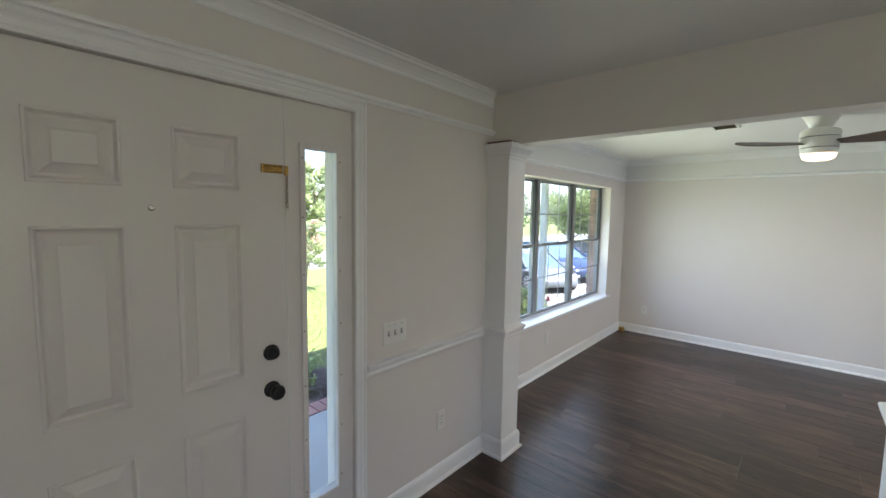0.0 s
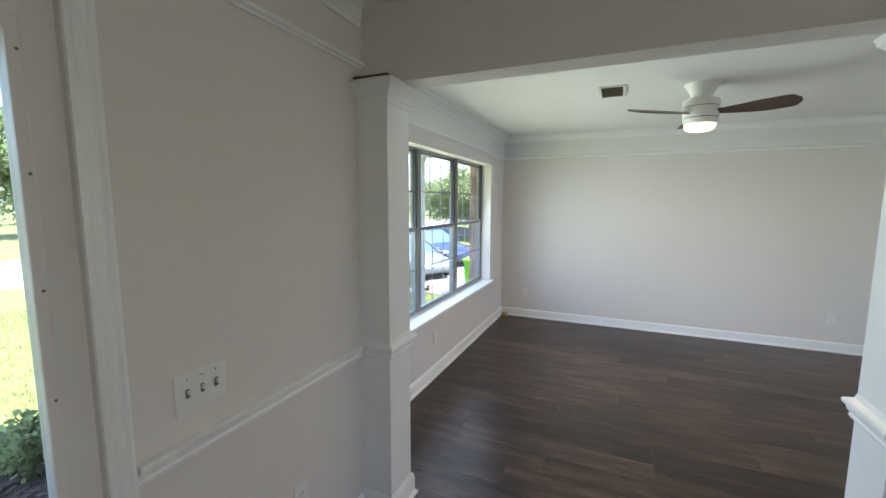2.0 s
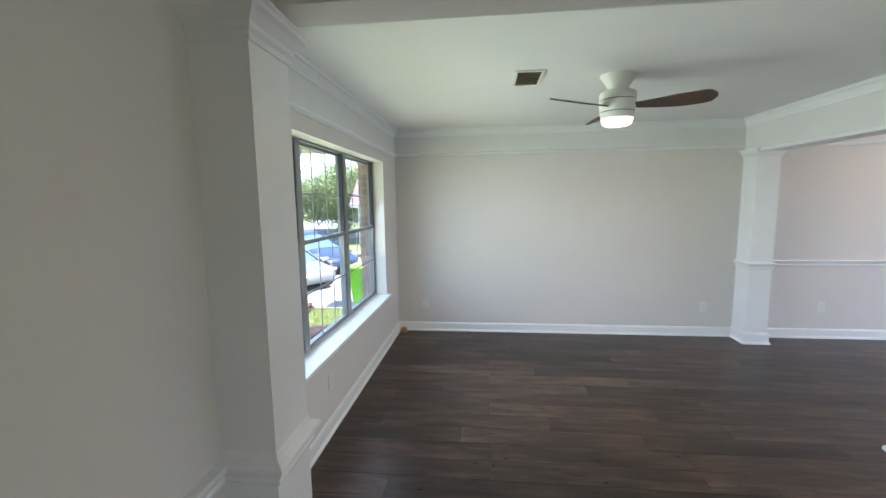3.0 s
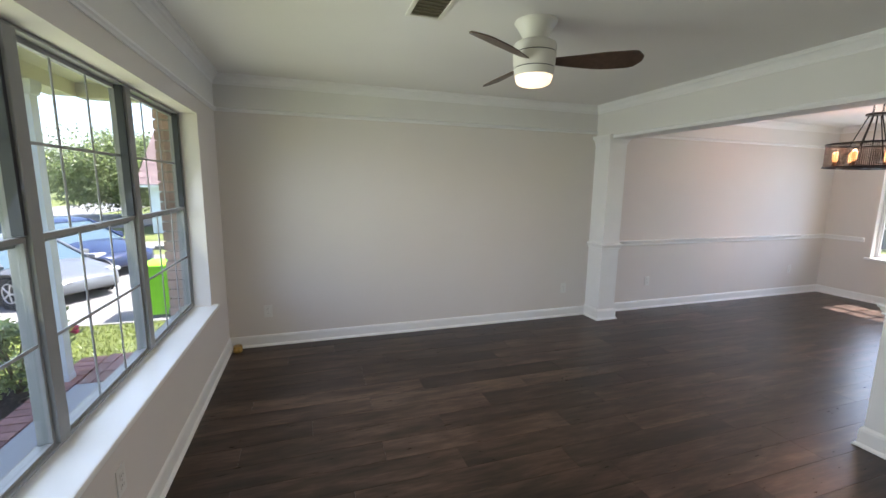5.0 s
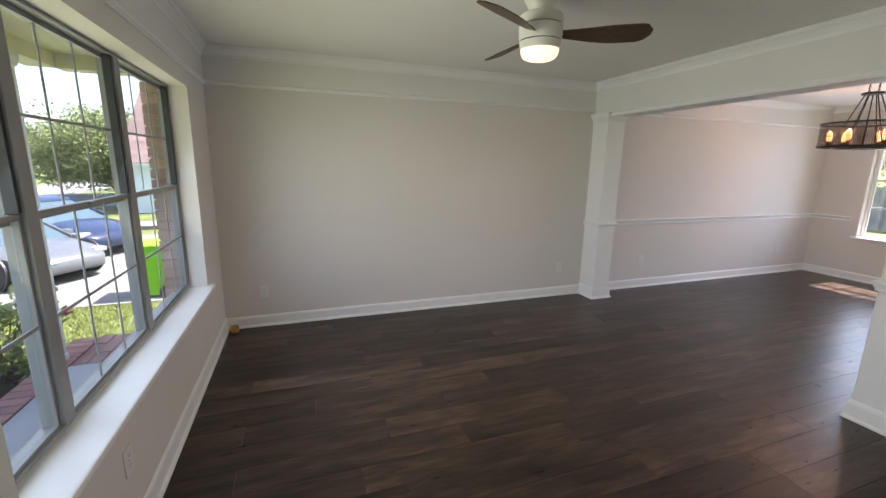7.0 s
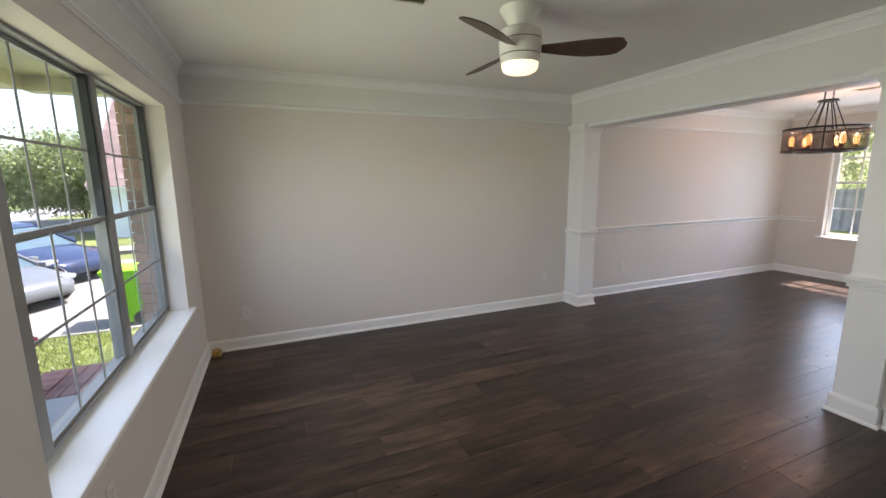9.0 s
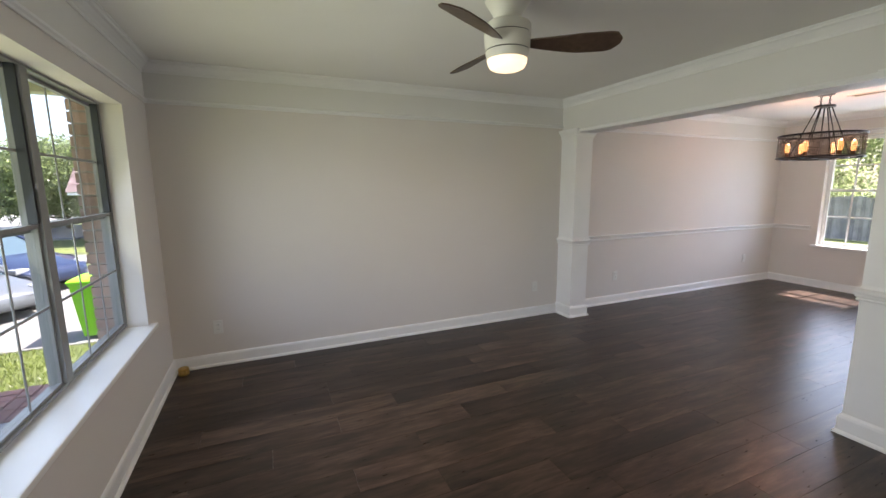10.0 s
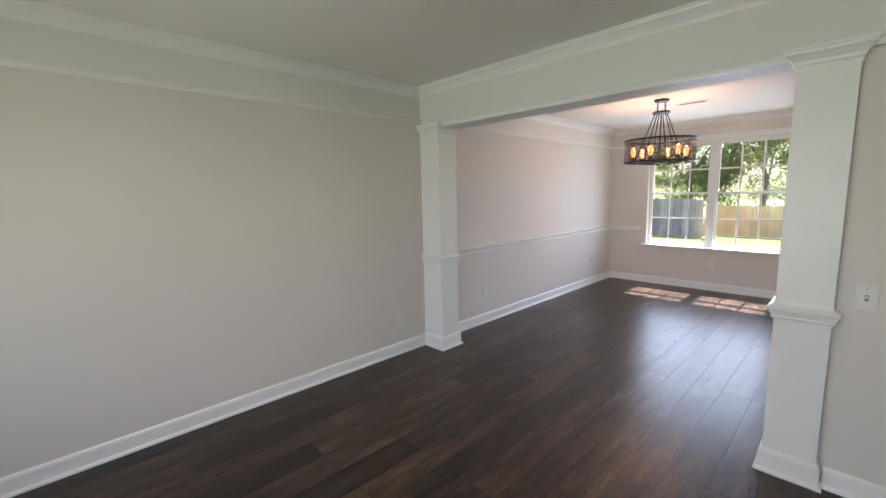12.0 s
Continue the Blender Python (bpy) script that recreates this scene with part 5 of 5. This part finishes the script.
car("silver sedan parked nose-in on the driveway", (-6.25, 11.55, -0.535), -32, SILVER, 0.88, 0.82)
car("dark blue sedan parked beside the silver one", (-6.60, 13.75, -0.535), -28, BLUE, 0.92, 0.90)
car("distant dark car parked across the street", (-21.0, 54.0, -0.865), 8, BLUE, 1.2)


def wheelie_bin(at):
    b = thing("trash_bin", "lime green wheeled trash bin with closed lid", "trash bin", at)
    b.scale = (0.9, 0.9, 0.83)
    bm = bmesh.new()
    square_ring(bm, -0.22, 0.22, -0.24, 0.24, [(-0.03, 0.05), (0.0, 0.35), (0.045, 0.92), (0.06, 0.93), (0.06, 0.96), (0.04, 0.965)])
    part("body", bm, BIN, b)
    bm = bmesh.new()
    square_ring(bm, -0.22, 0.22, -0.24, 0.24, [(0.07, 0.966), (0.075, 0.99), (0.05, 1.02), (-0.06, 1.045), (-0.12, 1.05)])
    part("lid", bm, BIN, b)
    bm = bmesh.new()
    tube(bm, [(0.30, -0.2, 0.93), (0.33, -0.2, 0.95), (0.33, 0.2, 0.95), (0.30, 0.2, 0.93)], 0.015, 8)
    part("handle", bm, BIN, b, smooth=True)
    for s in (-1, 1):
        bm = bmesh.new()
        lathe(bm, [(0.06, -0.03), (0.12, -0.03), (0.12, 0.03), (0.06, 0.03)], 20)
        bmesh.ops.rotate(bm, verts=bm.verts, matrix=Matrix.Rotation(radians(90), 3, "X"))
        bmesh.ops.translate(bm, verts=bm.verts, vec=(0.20, s * 0.25, 0.12))
        part("wheel", bm, BLACKTRIM, b, "black wheel")


wheelie_bin((-3.19, 9.45, -0.535))


def hydrant(at):
    h = thing("fire_hydrant", "red fire hydrant at the kerb", "fire hydrant", at)
    bm = bmesh.new()
    lathe(bm, [(0.16, 0), (0.16, 0.05), (0.11, 0.07), (0.10, 0.42), (0.13, 0.44), (0.13, 0.48), (0.10, 0.50), (0.12, 0.56), (0.10, 0.64), (0.05, 0.68), (0.03, 0.74), (0.01, 0.75)], 20)
    part("barrel", bm, RED, h, smooth=True)
    for a in (0, 90, 180):
        bm = bmesh.new()
        tube(bm, [(0, 0, 0.37), (0.19 * math.cos(radians(a)), 0.19 * math.sin(radians(a)), 0.37)], 0.055, 12)
        part("nozzle", bm, RED, h, smooth=True)


hydrant((-15.3, 7.75, -0.865))


# garage wing beyond the drive
def garage():
    h = thing("garage_wing", "pale sided garage with a mauve shingled hip roof", "garage", (-8.0, 24.2, -0.715))
    bm = bmesh.new()
    box(bm, 0, 5.0, 0, 5.0, -0.2, 1.98)
    part("wall", bm, SIDING, h)
    for i in range(9):
        bm = bmesh.new()
        box(bm, 0.1, 4.9, -0.018, -0.001, 0.1 + i * 0.2, 0.29 + i * 0.2)
        part("siding_board", bm, SIDING, h)
    bm = bmesh.new()
    box(bm, -0.35, 5.3, -0.40, 5.4, 1.98, 2.10)
    part("fascia", bm, POST, h)
    bm = bmesh.new()
    v = [bm.verts.new(p) for p in ((-0.36, -0.40, 2.09), (5.3, -0.40, 2.09), (5.3, 2.55, 6.90), (0.52, 2.55, 6.90), (0.52, 5.4, 6.90), (-0.36, 5.4, 2.09))]
    bm.faces.new((v[0], v[1], v[2], v[3]))
    bm.faces.new((v[0], v[3], v[4], v[5]))
    part("roof_deck", bm, SHINGLE, h)
    for i in range(16):
        u0, u1 = i / 16, (i + 1) / 16
        bm = bmesh.new()
        v = [bm.verts.new(p) for p in ((-0.40 + 0.9 * u0, -0.45 + 3.0 * u0, 2.10 + 4.87 * u0 + 0.02), (5.35, -0.45 + 3.0 * u0, 2.10 + 4.87 * u0 + 0.02),
                                       (5.35, -0.45 + 3.0 * u1, 2.10 + 4.87 * u1), (-0.40 + 0.9 * u1, -0.45 + 3.0 * u1, 2.10 + 4.87 * u1))]
        bm.faces.new(v)
        v2 = [bm.verts.new(p) for p in ((-0.40 + 0.9 * u0, -0.45 + 3.0 * u0, 2.10 + 4.87 * u0 + 0.02), (-0.40 + 0.9 * u1, -0.45 + 3.0 * u1, 2.10 + 4.87 * u1),
                                        (-0.40 + 0.9 * u1, 5.45, 2.10 + 4.87 * u1), (-0.40 + 0.9 * u0, 5.45, 2.10 + 4.87 * u0 + 0.02))]
        bm.faces.new(v2)
        part("shingle_course", bm, SHINGLE, h)


garage()


# back fence
def fence(label, mat, x, y0, y1, z, tall, w, seed):
    f = thing("fence", label, "fence", (x, y0, z))
    rng = random.Random(seed)
    n = int((y1 - y0) / w)
    shapes = []
    for k in range(4):
        bm = bmesh.new()
        t = tall * (1 + 0.012 * (k - 1.5))
        box(bm, 0, 0.02, 0.004, w - 0.004, -0.1, t)
        shapes.append(mesh("board", bm, mat))
    for i in range(n):
        o = new("board", rng.choice(shapes))
        o.parent = f
        o.location = (0, i * w, 0)
    for zr in (0.3, tall - 0.3):
        bm = bmesh.new()
        box(bm, 0.02, 0.06, 0, y1 - y0, zr, zr + 0.09)
        part("rail", bm, mat, f)


fence("new tan wooden board fence along the back garden", FENCE_TAN, 24.8, -6.0, 9.0, -0.90, 1.45, 0.15, 1)
fence("weathered grey board fence in the back garden's shade", FENCE_GREY, 22.6, 8.6, 18.0, -0.85, 1.80, 0.15, 2)
bm = bmesh.new()
box(bm, -0.02, 0.02, -0.30, 0.30, 0, 1.7, 0.006)
lb = tagged(new("leaning_board", mesh("leaning_board", bm, FENCE_TAN)), "pale wooden panel leaning beside the fence", "board")
lb.matrix_basis = pose(22.3, 8.3, -0.85, 14, -10, 0)


# ---- brick round the front window, brick porch edging ----
slab("brick_backing", "pale mortar behind the brick face", "wall",
     (X_OUT + 0.012, X_OUT + 0.115, Y_OPEN1 - 0.22, WIN_Y0, -0.6, 2.44), (X_OUT + 0.012, X_OUT + 0.115, WIN_Y1 + 0.010, 6.9, -0.6, 2.44),
     (X_OUT + 0.012, X_OUT + 0.115, WIN_Y0, WIN_Y1, -0.6, WIN_Z0 - 0.05), (X_OUT + 0.012, X_OUT + 0.115, WIN_Y0, WIN_Y1, WIN_Z1 + 0.03, 2.44), mat=MORTAR)


def brick_field():
    wall = tagged(new("brick_jamb"), "red-brown brick face beside the front window", "wall", kind="structure")
    bm = bmesh.new()
    box(bm, 0, 0.10, 0, 0.195, 0, 0.062, 0.003)
    whole = mesh("brick", bm, BRICK)
    bm = bmesh.new()
    box(bm, 0, 0.10, 0, 0.094, 0, 0.062, 0.003)
    half = mesh("brick", bm, BRICK)
    for r in range(22):
        z = WIN_Z0 - 0.06 + r * 0.073
        y = WIN_Y1 + 0.001
        for i in range(4):
            b = half if (i == 0 and r % 2) else whole
            o = new("brick", b)
            o.parent = wall
            o.location = (X_OUT - 0.002, y, z)
            y += (0.104 if b is half else 0.205)
    edge = tagged(new("porch_brick_edging"), "red brick paver edging round the porch", "porch", kind="structure")
    bm = bmesh.new()
    box(bm, 0, 0.195, 0, 0.094, -0.08, 0, 0.005)
    cross = mesh("paver", bm, PAVER)
    bm = bmesh.new()
    box(bm, 0, 0.094, 0, 0.195, -0.08, 0, 0.005)
    along = mesh("paver", bm, PAVER)
    rng = random.Random(4)

    def lay(me, x, y):
        o = new("paver", me)
        o.parent = edge
        o.location = (x, y, PZ + 0.004 + rng.uniform(-0.003, 0.003))

    for i in range(62):
        y = 0.15 + i * 0.104
        lay(cross, -3.045, y)
    for i in range(36):
        y = 2.55 + i * 0.104
        lay(cross, -2.43, y)
        lay(cross, -2.225, y)
    for i in range(4):
        for k in range(3):
            lay(along, -2.835 + i * 0.104, 6.01 + k * 0.205)


slab("porch_base", "concrete footing under the porch edging", "porch", (-3.13, -2.85, -2.5, 6.65, -0.9, PZ - 0.072), (-2.436, X_OUT, 2.3, 6.65, -0.9, PZ - 0.072), (-2.85, -2.436, 6.005, 6.65, -0.9, PZ - 0.072), mat=MORTAR)
brick_field()
planks()
